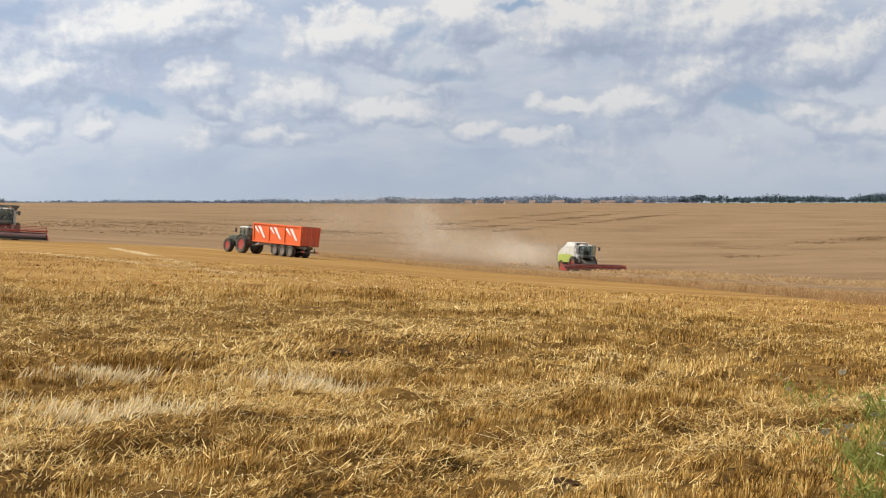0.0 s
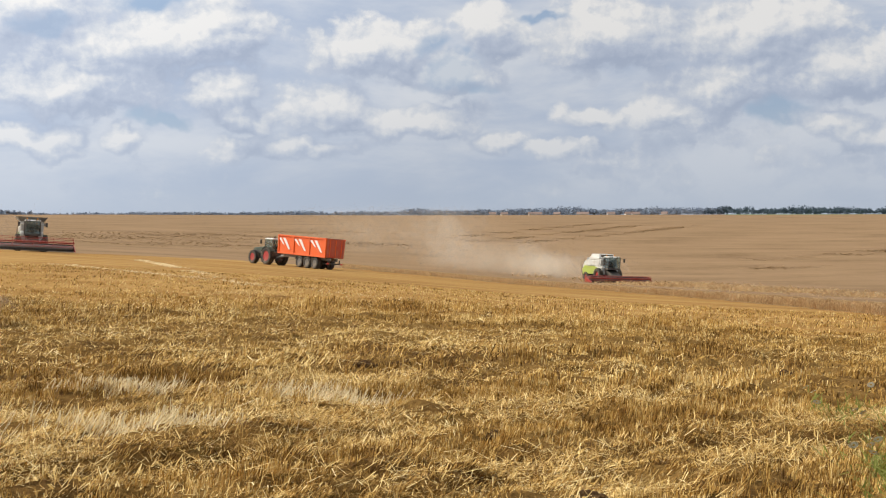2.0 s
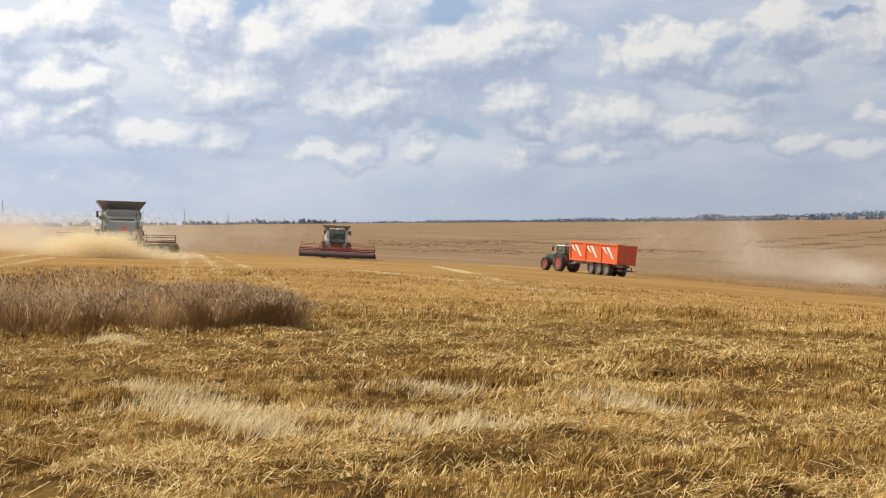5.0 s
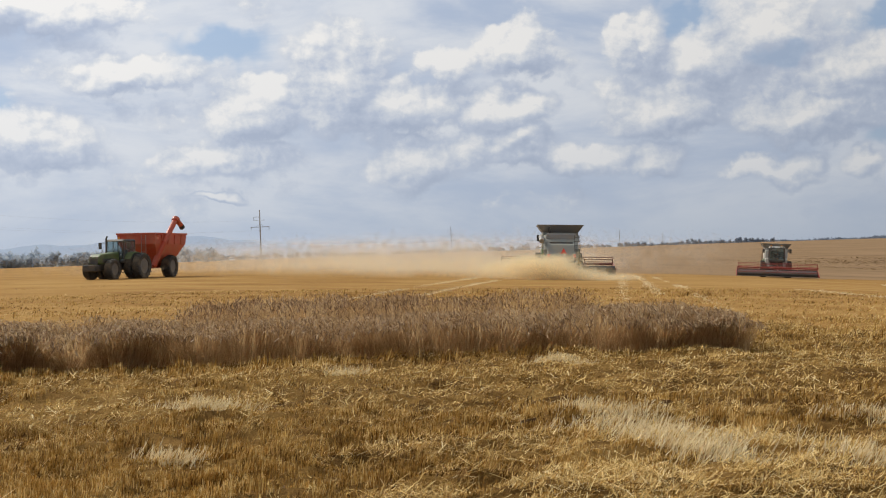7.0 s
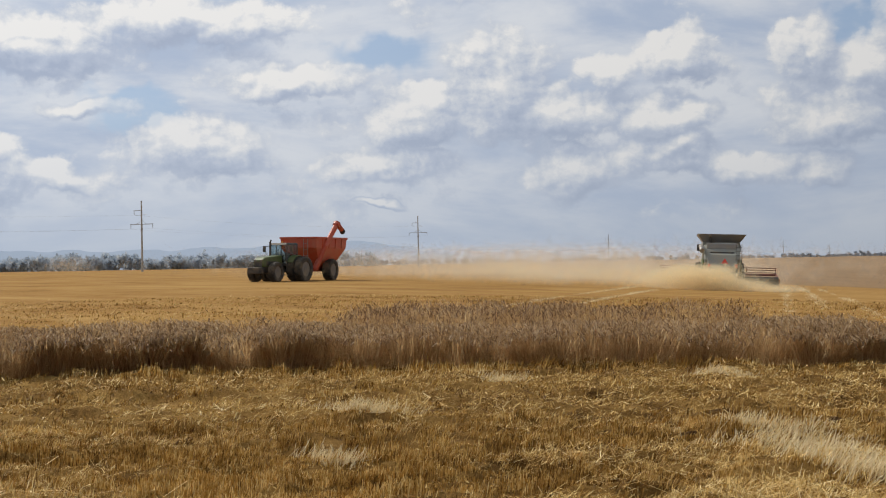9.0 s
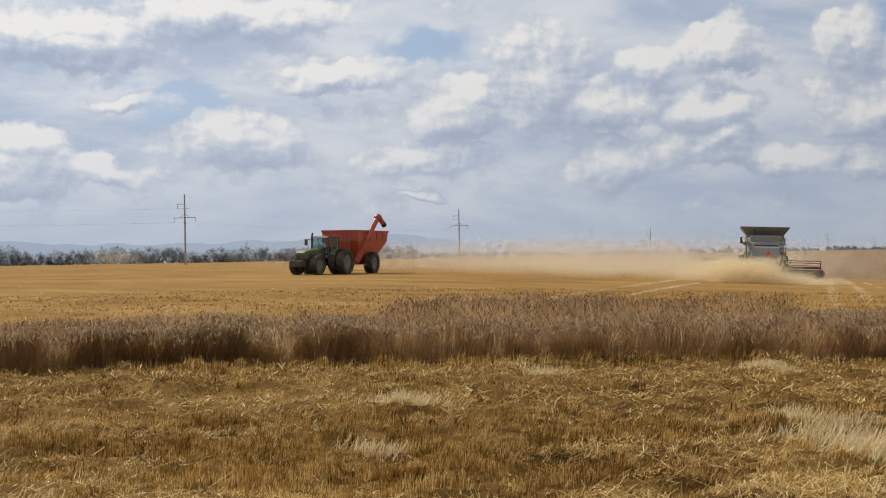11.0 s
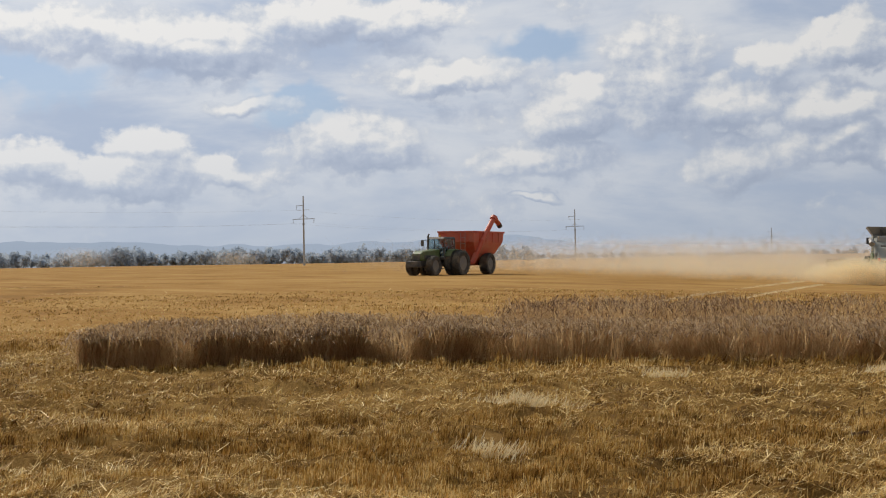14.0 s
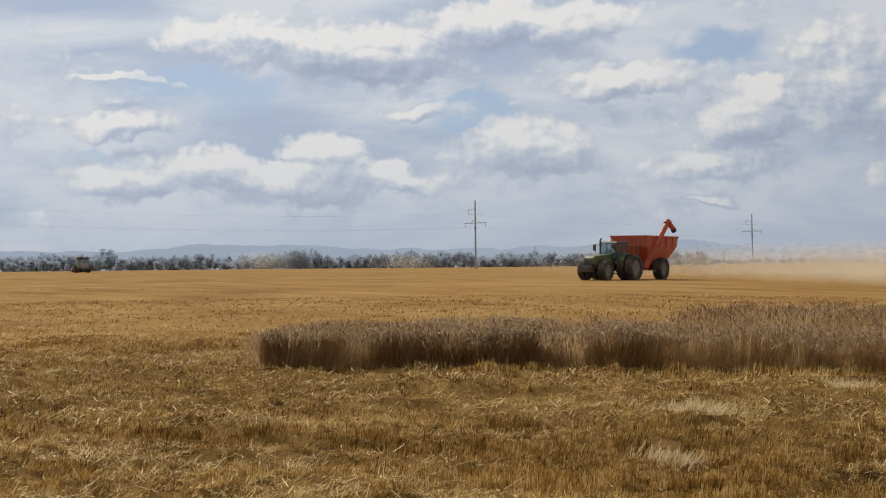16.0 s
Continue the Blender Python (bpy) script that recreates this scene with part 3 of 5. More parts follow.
# ---- machines ----
def combine(label, m, hull, side, tank_open, header_w, header_mat, group="combine harvesters", reel_z=1.15, reel_r=0.55):
    """A combine harvester heading along +y, the front axle over the origin."""
    c = thing("combine_harvester", label, "combine harvester", m, group)
    body = Shape().slab([(-5.0, 1.15), (0.7, 1.15), (0.7, 2.2), (0.25, 2.3), (0.25, 3.25), (-3.6, 3.3), (-4.8, 2.9), (-5.5, 2.2), (-5.45, 1.5)], -1.28, 1.28, 0.10)
    body = part("body", body, hull, c)
    for sx in (-1, 1):
        panel = Shape().slab([(-5.1, 1.0), (-0.2, 1.2), (-0.2, 1.95), (-1.5, 2.25), (-4.6, 2.25), (-5.3, 1.8)], sx * 1.30, sx * 1.42, 0.04)
        part("side_panel", panel, side, body, "curved side panel in machine green")
        panel = Shape().slab([(-3.7, 2.32), (-0.2, 2.32), (-0.1, 3.05), (-3.4, 3.12)], sx * 1.29, sx * 1.36, 0.03)
        part("side_panel", panel, hull, body)
    part("rear_hood", Shape().slab([(-5.3, 1.15), (-4.9, 2.75), (-5.35, 2.55), (-6.0, 1.7), (-6.0, 1.2)], -1.05, 1.05, 0.06), hull, body)
    part("chopper", Shape().box(-1.0, 1.0, -6.15, -5.35, 0.75, 1.2, 0.06), DARK, body, "dark straw chopper under the rear hood")
    part("radiator_grille", Shape().box(-0.85, 0.85, -5.12, -5.02, 2.3, 2.75, 0.02, pose(0, 0, 0, 0, 0, 0)), DARK, body, "dark mesh grille")
    part("warning_triangle", Shape().slab([(-0.22, 0.0), (0.22, 0.0), (0.0, 0.4)], 0, 0.02, 0.0, pose(0.15, -6.0, 1.9, 0, 0, 90)), LAMP_RED, body, "red slow-vehicle triangle")
    for sx in (-1, 1):
        part("tail_lamp", Shape().box(sx * 0.95 - 0.09, sx * 0.95 + 0.09, -6.06, -5.98, 1.6, 1.85, 0.02), LAMP_RED, body)
    # grain tank
    tank = part("grain_tank", Shape().box(-1.35, 1.35, -3.3, -0.1, 3.15, 3.5, 0.05), hull, c)
    if tank_open:
        for a, b in (((-1.3, 1.3, -3.2, -3.14), (-1.74, 1.74, -3.86, -3.80)), ((-1.3, 1.3, -0.2, -0.14), (-1.74, 1.74, 0.36, 0.42)),
                     ((-1.3, -1.24, -3.2, -0.14), (-1.76, -1.70, -3.86, 0.42)), ((1.24, 1.3, -3.2, -0.14), (1.70, 1.76, -3.86, 0.42))):
            part("tank_flap", Shape().loft(a, 3.45, b, 4.08, 0.0), GREY, tank, "grey folded-out tank flap")
    else:
        part("tank_cover", Shape().loft((-1.3, 1.3, -3.2, -0.2), 3.45, (-1.1, 1.1, -2.9, -0.6), 4.0, 0.08), hull, tank)
        part("tank_screen", Shape().box(-0.9, 0.9, -0.42, -0.30, 3.5, 3.9, 0.02), DARK, tank, "dark mesh screen")
    auger = Shape().rod((-1.0, -0.4, 3.2), (-1.4, -0.5, 3.3), 0.18, seg=14).rod((-1.42, -0.5, 3.22), (-1.45, -5.3, 3.0), 0.17, seg=14).rod((-1.45, -5.2, 3.0), (-1.45, -5.5, 2.8), 0.19, seg=14)
    part("unloading_auger", auger, GREY, c, "folded-back unloading tube")
    part("exhaust_pipe", Shape().rod((-0.8, -3.6, 3.2), (-0.8, -3.6, 3.95), 0.08, seg=10), DARK, body)
    part("engine_cover", Shape().box(-1.1, 1.1, -4.6, -3.45, 2.9, 3.4, 0.08), GREY, body)
    k = cab(c, 0.95, 0.35, 1.95, 1.85, 3.72, hull, -0.15)
    mirror(k, -1.55, 1.8, 3.3)
    mirror(k, 1.55, 1.8, 3.3)
    for sx in (-0.6, 0.6):
        part("beacon", Shape().rod((sx, 0.7, 3.7), (sx, 0.7, 3.92), 0.07, 0.055, 12), AMBER, k)
    for sx in (-0.7, -0.4, 0.4, 0.7):
        part("work_light", Shape().box(sx - 0.1, sx + 0.1, 2.0, 2.08, 3.58, 3.7, 0.015), RIM_GREY, k)
    lad = Shape()
    for i in range(6):
        lad.box(1.42, 1.72, 0.65, 1.05, 0.55 + i * 0.27, 0.59 + i * 0.27, 0.005)
    lad.rod((1.72, 0.65, 0.5), (1.72, 0.65, 2.7), 0.02, seg=6).rod((1.72, 1.05, 0.5), (1.72, 1.05, 2.7), 0.02, seg=6)
    part("ladder", lad, DARK, c)
    lad = Shape()
    for i in range(7):
        lad.rod((0.95, -5.75 + i * 0.02, 1.3 + i * 0.3), (1.35, -5.75 + i * 0.02, 1.3 + i * 0.3), 0.018, seg=6)
    lad.rod((0.95, -5.77, 1.2), (0.95, -5.6, 3.3), 0.02, seg=6).rod((1.35, -5.77, 1.2), (1.35, -5.6, 3.3), 0.02, seg=6)
    part("rear_ladder", lad, DARK, c)
    part("axle", Shape().rod((-1.4, 0, 0.98), (1.4, 0, 0.98), 0.2, seg=12), DARK, c)
    part("axle", Shape().rod((-1.3, -3.9, 0.66), (1.3, -3.9, 0.66), 0.14, seg=12), DARK, c)
    for sx in (-1, 1):
        wheel(c, sx * 1.48, 0, 0.98, 0.72, RIM_RED, sx)
        wheel(c, sx * 1.40, -3.9, 0.66, 0.5, RIM_RED, sx)
    # cutting header
    h, w = part("header", Shape().slab([(2.95, 0.22), (3.02, 0.95), (2.85, 1.0), (2.7, 0.8), (2.72, 0.25), (3.7, 0.12), (4.1, 0.12), (4.1, 0.2)], -header_w / 2, header_w / 2, 0.02), DARK, c, "dark cutting header with red reel"), header_w / 2
    part("feeder_house", Shape().slab([(0.6, 1.1), (0.6, 1.95), (2.8, 1.05), (2.8, 0.3)], -0.75, 0.75, 0.05), DARK, c)
    part("intake_auger", Shape().rod((-w + 0.1, 3.35, 0.55), (w - 0.1, 3.35, 0.55), 0.28, seg=14), GREY, h)
    for sx in (-1, 1):
        part("divider", Shape().slab([(2.7, 0.15), (2.7, 0.85), (3.2, 0.8), (4.9, 0.22), (4.9, 0.12)], sx * w, sx * (w + 0.09), 0.02), header_mat, h)
        part("reel_arm", Shape().rod((sx * (w - 0.05), 2.9, 0.95), (sx * (w - 0.05), 4.1, reel_z + 0.05), 0.06, seg=8), header_mat, h)
    reel = Shape().rod((-w + 0.1, 4.0, reel_z), (w - 0.1, 4.0, reel_z), 0.09, seg=10)
    part("reel_shaft", reel, header_mat, h)
    for i in range(6):
        a = 2 * math.pi * i / 6 + 0.3
        y, z = 4.0 + reel_r * math.cos(a), reel_z + reel_r * math.sin(a)
        bar = Shape().rod((-w + 0.12, y, z), (w - 0.12, y, z), 0.028, seg=8)
        for j in range(int(header_w / 0.25)):
            x = -w + 0.25 + j * 0.25
            bar.rod((x, y, z), (x, y - 0.04, z - 0.16), 0.006, seg=4)
        part("reel_bar", bar, header_mat, h)
    for j in range(5):
        x = -w + 0.14 + j * (header_w - 0.28) / 4
        star = Shape()
        for i in range(6):
            a = 2 * math.pi * i / 6 + 0.3
            star.rod((x, 4.0, reel_z), (x, 4.0 + reel_r * math.cos(a), reel_z + reel_r * math.sin(a)), 0.025, seg=6)
        part("reel_star", star, header_mat, h)
    return c


def tractor(label, m, paint, roof, rim_mat, duals=False):
    """A large tractor heading along +y, the rear axle over the origin."""
    t = thing("tractor", label, "tractor", m)
    part("chassis", Shape().box(-0.42, 0.42, -0.7, 3.7, 0.7, 1.25, 0.06), DARK, t)
    hood = part("bonnet", Shape().slab([(1.15, 1.2), (3.75, 1.15), (3.9, 1.3), (3.85, 1.75), (3.5, 1.95), (1.15, 2.12)], -0.46, 0.46, 0.10), paint, t)
    part("grille", Shape().box(-0.36, 0.36, 3.84, 3.91, 1.2, 1.62, 0.02), DARK, hood, "black front grille")
    for sx in (-1, 1):
        part("headlight", Shape().box(sx * 0.28 - 0.1, sx * 0.28 + 0.1, 3.80, 3.88, 1.64, 1.76, 0.02), RIM_GREY, hood)
        part("bonnet_vent", Shape().box(sx * 0.455, sx * 0.475, 1.9, 3.4, 1.3, 1.62, 0.005), DARK, hood, "dark side grille")
    part("front_weight", Shape().box(-0.55, 0.55, 3.9, 4.5, 0.65, 1.15, 0.08), DARK, t)
    k = cab(t, 0.86, -0.65, 1.1, 1.25, 3.12, roof, 0.16)
    mirror(k, -1.3, 1.0, 2.75)
    mirror(k, 1.3, 1.0, 2.75)
    part("beacon", Shape().rod((0.5, -0.3, 3.1), (0.5, -0.3, 3.3), 0.07, 0.055, 12), AMBER, k)
    part("exhaust_pipe", Shape().rod((0.66, 1.22, 1.4), (0.66, 1.22, 3.2), 0.08, seg=12).rod((0.66, 1.22, 3.15), (0.66, 1.10, 3.35), 0.07, seg=12), DARK, t)
    part("axle", Shape().rod((-1.0, 0, 1.0), (1.0, 0, 1.0), 0.2, seg=12), DARK, t)
    part("axle", Shape().rod((-1.0, 2.85, 0.78), (1.0, 2.85, 0.78), 0.14, seg=12), DARK, t)
    part("fuel_tank", Shape().box(0.44, 0.85, 0.7, 1.7, 0.65, 1.2, 0.06), DARK, t)
    part("step", Shape().box(-0.95, -0.55, 0.6, 1.1, 0.5, 0.56, 0.01).box(-0.95, -0.6, 0.6, 1.1, 0.85, 0.91, 0.01), DARK, t)
    part("hitch", Shape().box(-0.3, 0.3, -1.2, -0.6, 0.5, 0.75, 0.03), DARK, t)
    for sx in (-1, 1):
        wheel(t, sx * 1.0, 0, 1.0, 0.68, rim_mat, sx)
        wheel(t, sx * 0.98, 2.85, 0.78, 0.58, rim_mat, sx)
        if duals:
            wheel(t, sx * 1.75, 0, 1.0, 0.62, rim_mat, sx)
        fender = Shape()
        pts = [(math.cos(a) * q, 1.0 + math.sin(a) * q) for q, seq in ((1.14, range(0, 9)), (1.08, range(8, -1, -1))) for a in [radians(30 + 15 * i) for i in seq]]
        fender.slab(pts, sx * 0.68, sx * 1.34, 0.0)
        part("fender", fender, paint, t)
    return t


def grain_trailer(m):
    """A three-axle tipping trailer heading along +y, the middle axle over the origin."""
    t = thing("grain_trailer", "orange steel grain trailer with white markings, three axles", "trailer", m)
    y0, y1, z0, z1 = -3.4, 5.6, 1.38, 3.44
    body = part("body", Shape().loft((-1.2, 1.2, y0, y1), z0, (-1.27, 1.27, y0 - 0.1, y1), z1, 0.03), ORANGE, t)
    part("load_cover", Shape().box(-1.22, 1.22, y0 - 0.05, y1 - 0.05, z1, z1 + 0.06, 0.02), DARK, body, "dark rolled tarpaulin over the load")
    n = 3
    for sx in (-1, 1):
        for i in range(n + 1):
            y = y0 + 0.08 + (y1 - y0 - 0.16) * i / n
            part("post", Shape().loft(tuple(sorted((sx * 1.19, sx * 1.31)))[:1] + tuple(sorted((sx * 1.19, sx * 1.31)))[1:] + (y - 0.10, y + 0.10), z0, tuple(sorted((sx * 1.25, sx * 1.37))) + (y - 0.10, y + 0.10), z1 + 0.04, 0.015), ORANGE, body)
        part("top_rail", Shape().box(sx * 1.31 - 0.07, sx * 1.31 + 0.07, y0 - 0.1, y1, z1 - 0.10, z1 + 0.07, 0.02), ORANGE, body)
        part("bottom_rail", Shape().box(sx * 1.24 - 0.06, sx * 1.24 + 0.06, y0, y1, z0 - 0.05, z0 + 0.12, 0.02), ORANGE, body)
        for i in range(n):
            yc = y0 + (y1 - y0) * (i + 0.5) / n
            for d, hgt in ((-0.15, 0.85), (0.75, 0.5)):
                # slanting white film marks on each panel
                mark = Shape().slab([(yc + d + 0.8, 3.15), (yc + d + 0.3, 3.15), (yc + d - 0.9 * hgt, 3.15 - 1.5 * hgt), (yc + d - 0.5 * hgt, 3.15 - 1.5 * hgt)], sx * 1.262, sx * 1.285, 0.0)
                part("marking", mark, WHITE_MARK, body, "slanting white film marking")
    for i in range(3):
        x = -0.8 + 0.8 * i
        part("tailgate_rib", Shape().box(x - 0.05, x + 0.05, y0 - 0.17, y0 - 0.08, z0 + 0.05, z1 - 0.1, 0.01), ORANGE, body)
    part("tailgate", Shape().box(-1.2, 1.2, y0 - 0.13, y0 - 0.06, z0, z1 - 0.05, 0.01), CART_RED, body, "red-orange tailgate")
    part("chassis", Shape().box(-0.55, -0.40, y0, y1, 1.0, 1.3, 0.02).box(0.40, 0.55, y0, y1, 1.0, 1.3, 0.02).box(-0.5, 0.5, -1.9, -1.7, 1.0, 1.25, 0.02).box(-0.5, 0.5, 1.7, 1.9, 1.0, 1.25, 0.02), GREY, t)
    part("drawbar", Shape().slab([(4.6, 1.0), (5.6, 1.0), (7.6, 0.62), (7.6, 0.78), (5.6, 1.28), (4.6, 1.28)], -0.22, 0.22, 0.03), GREY, t)
    part("bumper", Shape().box(-1.15, 1.15, y0 - 0.15, y0 - 0.03, 0.62, 0.78, 0.02).box(-0.8, -0.7, y0 - 0.1, y0, 0.7, 1.1, 0.01).box(0.7, 0.8, y0 - 0.1, y0, 0.7, 1.1, 0.01), DARK, t)
    for sx in (-1, 1):
        part("tail_lamp", Shape().box(sx * 0.95 - 0.16, sx * 0.95 + 0.16, y0 - 0.20, y0 - 0.13, 0.64, 0.76, 0.01), LAMP_RED, t)
        for y in (-1.42, 0, 1.42):
            wheel(t, sx * 1.0, y, 0.63, 0.5, RIM_GREY, sx)
            arc = [(y + math.cos(a) * q, 0.63 + math.sin(a) * q) for q, seq in ((0.74, range(0, 9)), (0.70, range(8, -1, -1))) for a in [radians(20 + 17.5 * i) for i in seq]]
            part("mudguard", Shape().slab(arc, sx * 0.74, sx * 1.27, 0.0), DARK, t)
    for y in (-1.42, 0, 1.42):
        part("axle", Shape().rod((-1, y, 0.63), (1, y, 0.63), 0.09), DARK, t)
    return t


def grain_cart(m):
    """A one-axle chaser bin heading along +y, the axle over the origin."""
    t = thing("grain_cart", "red grain cart with raised unloading auger", "grain cart", m)
    hop = part("hopper", Shape().loft((-1.35, 1.35, -1.6, 2.1), 1.75, (-1.65, 1.65, -2.6, 3.0), 2.75, 0.04), CART_RED, t)
    part("hopper_top", Shape().loft((-1.65, 1.65, -2.6, 3.0), 2.75, (-1.7, 1.7, -2.75, 3.05), 3.62, 0.03), CART_RED, hop)
    part("sump", Shape().loft((-0.45, 0.45, -0.5, 1.0), 0.75, (-1.35, 1.35, -1.6, 2.1), 1.76, 0.03), CART_RED, hop)
    part("rim_rail", Shape().box(-1.75, 1.75, -2.82, -2.72, 3.52, 3.66, 0.02).box(-1.75, 1.75, 3.0, 3.1, 3.52, 3.66, 0.02).box(-1.76, -1.66, -2.8, 3.1, 3.52, 3.66, 0.02).box(1.66, 1.76, -2.8, 3.1, 3.52, 3.66, 0.02), CART_RED, hop)
    part("load_cover", Shape().loft((-1.62, 1.62, -2.7, 3.0), 3.60, (-0.9, 0.9, -2.5, 2.8), 3.66, 0.02), DARK, hop, "dark tarpaulin over the top")
    for sx in (-1, 1):
        for y in (-1.7, -0.5, 0.7, 1.9):
            part("rib", Shape().loft(tuple(sorted((sx * 1.60, sx * 1.70))) + (y - 0.04, y + 0.04), 2.72, tuple(sorted((sx * 1.66, sx * 1.76))) + (y - 0.04, y + 0.04), 3.55, 0.01), CART_RED, hop)
    ag = part("auger_tube", Shape().rod((-1.15, 2.3, 0.95), (-1.72, 1.55, 2.9), 0.24, seg=16).rod((-1.72, 1.55, 2.85), (-1.95, -0.15, 4.72), 0.22, seg=16), CART_RED, t, "raised red auger tube")
    part("auger_joint", Shape().rod((-1.94, -0.10, 4.66), (-1.96, -0.32, 4.88), 0.31, seg=16), CART_RED, ag)
    part("spout", Shape().rod((-1.95, -0.24, 4.84), (-1.98, -1.15, 4.30), 0.24, 0.20, 16), CART_RED, ag)
    part("spout_boot", Shape().rod((-1.98, -1.12, 4.32), (-1.99, -1.36, 4.10), 0.23, seg=16), DARK, ag, "black rubber boot")
    part("ladder", Shape().rod((-0.9, 3.1, 1.3), (-0.9, 3.1, 3.5), 0.02, seg=6).rod((-0.5, 3.1, 1.3), (-0.5, 3.1, 3.5), 0.02, seg=6).rod((-0.9, 3.1, 1.6), (-0.5, 3.1, 1.6), 0.015, seg=6).rod((-0.9, 3.1, 2.1), (-0.5, 3.1, 2.1), 0.015, seg=6).rod((-0.9, 3.1, 2.6), (-0.5, 3.1, 2.6), 0.015, seg=6).rod((-0.9, 3.1, 3.1), (-0.5, 3.1, 3.1), 0.015, seg=6), GREY, hop)
    part("drawbar", Shape().slab([(1.8, 0.8), (3.0, 0.8), (4.7, 0.6), (4.7, 0.78), (3.0, 1.15), (1.8, 1.2)], -0.2, 0.2, 0.03), CART_RED, t)
    part("chassis", Shape().box(-0.6, 0.6, -1.6, 2.2, 0.75, 1.0, 0.03), CART_RED, t)
    part("axle", Shape().rod((-1.5, 0, 0.9), (1.5, 0, 0.9), 0.14), DARK, t)
    for sx in (-1, 1):
        wheel(t, sx * 1.45, 0, 0.9, 0.8, RIM_GREY, sx)
        part("tail_lamp", Shape().box(sx * 1.3 - 0.12, sx * 1.3 + 0.12, -2.72, -2.64, 2.9, 3.05, 0.01), LAMP_RED, hop)
    return t


combine("dusty combine harvester seen from behind, tank flaps open, blowing chaff", stand(30.0, 95, 2), DUSTY_GREY, GREEN, True, 9.3, DUSTY_RED)
combine("off-white combine harvester with wide red cutting header, tank flaps open", stand(20.05, 152, 183), CREAM, GREEN, True, 9.3, RED)
combine("white and lime green combine harvester with low red reel", stand(-6.6, 172, 207), CREAM, LIME, False, 9.6, RED, reel_z=0.72, reel_r=0.36)
combine("far-off combine harvester in dust by the trees", stand(75.1, 335, 8), DUSTY_GREY, GREEN, True, 4.2, RED)

TRAILER = stand(7.25, 137, 37)
grain_trailer(TRAILER @ pose(0, 0, 0, 1, 0, 0))
tractor("dark green tractor with red wheel rims pulling the orange trailer", TRAILER @ pose(0, 7.9, 0, 0, 0, 0), DARK_GREEN, CREAM, RIM_RED)
CART = stand(48.9, 104, 153)
grain_cart(CART)
tractor("lime green tractor with twin rear wheels hitched to the grain cart", CART @ pose(0, 5.3, 0, 0, 0, -5), GREEN, DARK, RIM_GREY, True)


# ---- power line ----
def power_pole(az, r, h=22.0):
    x, y, z = spot(az, r)
    p = thing("power_pole", "grey concrete power line pole with steel crossarms", "power pole", pose(x, y, z, 0, 0, 18), "poles of the power line")
    part("mast", Shape().rod((0, 0, -0.3), (0, 0, h), 0.33, 0.20, 14), CONCRETE, p)
    part("crossarm", Shape().box(-4.4, 4.4, -0.1, 0.1, h * 0.665, h * 0.665 + 0.18, 0.02), GREY, p)
    part("crossarm", Shape().box(-3.0, 0.1, -0.1, 0.1, h * 0.86, h * 0.86 + 0.16, 0.02), GREY, p)
    part("brace", Shape().rod((-2.0, 0, h * 0.668), (0, 0, h * 0.73), 0.05, seg=6).rod((2.0, 0, h * 0.668), (0, 0, h * 0.73), 0.05, seg=6).rod((-2.6, 0, h * 0.80), (2.3, 0, h * 0.80), 0.05, seg=6), GREY, p)
    part("band", Shape().rod((0, 0, h * 0.58), (0, 0, h * 0.61), 0.34, seg=14), GREY, p)
    for x0, z0 in ((-4.2, 0.665), (4.2, 0.665), (-2.8, 0.86)):
        ins = Shape()
        for i in range(5):
            ins.rod((x0, 0, h * z0 - 0.2 - 0.22 * i), (x0, 0, h * z0 - 0.32 - 0.22 * i), 0.14, 0.06, 10)
        ins.rod((x0, 0, h * z0), (x0, 0, h * z0 - 1.3), 0.03, seg=6)
        part("insulator", ins, GREY, p)
    return p


POLES = [power_pole(*q) for q in ((81.5, 330), (56.85, 385), (44.0, 520), (35.0, 1010), (27.05, 1520), (25.04, 1890))]


def power_cable(a, b):
    for x0, z0 in ((-4.2, 22 * 0.665 - 1.3), (4.2, 22 * 0.665 - 1.3), (-2.8, 22 * 0.86 - 1.3)):
        p, q = a.matrix_basis @ Vector((x0, 0, z0)), b.matrix_basis @ Vector((x0, 0, z0))
        cu = bpy.data.curves.new("power_cable", "CURVE")
        cu.dimensions, cu.bevel_depth = "3D", 0.009
        s = cu.splines.new("POLY")
        s.points.add(24)
        for i in range(25):
            f = i / 24
            v = p.lerp(q, f)
            s.points[i].co = (v.x, v.y, v.z - 3.2 * 4 * f * (1 - f) * 0.5, 1)
        cu.materials.append(GREY)
        tagged(new("power_cable", cu), "thin sagging overhead power cable", "cable", "cables of the power line")


power_cable(POLES[0], POLES[1])
power_cable(POLES[1], POLES[2])


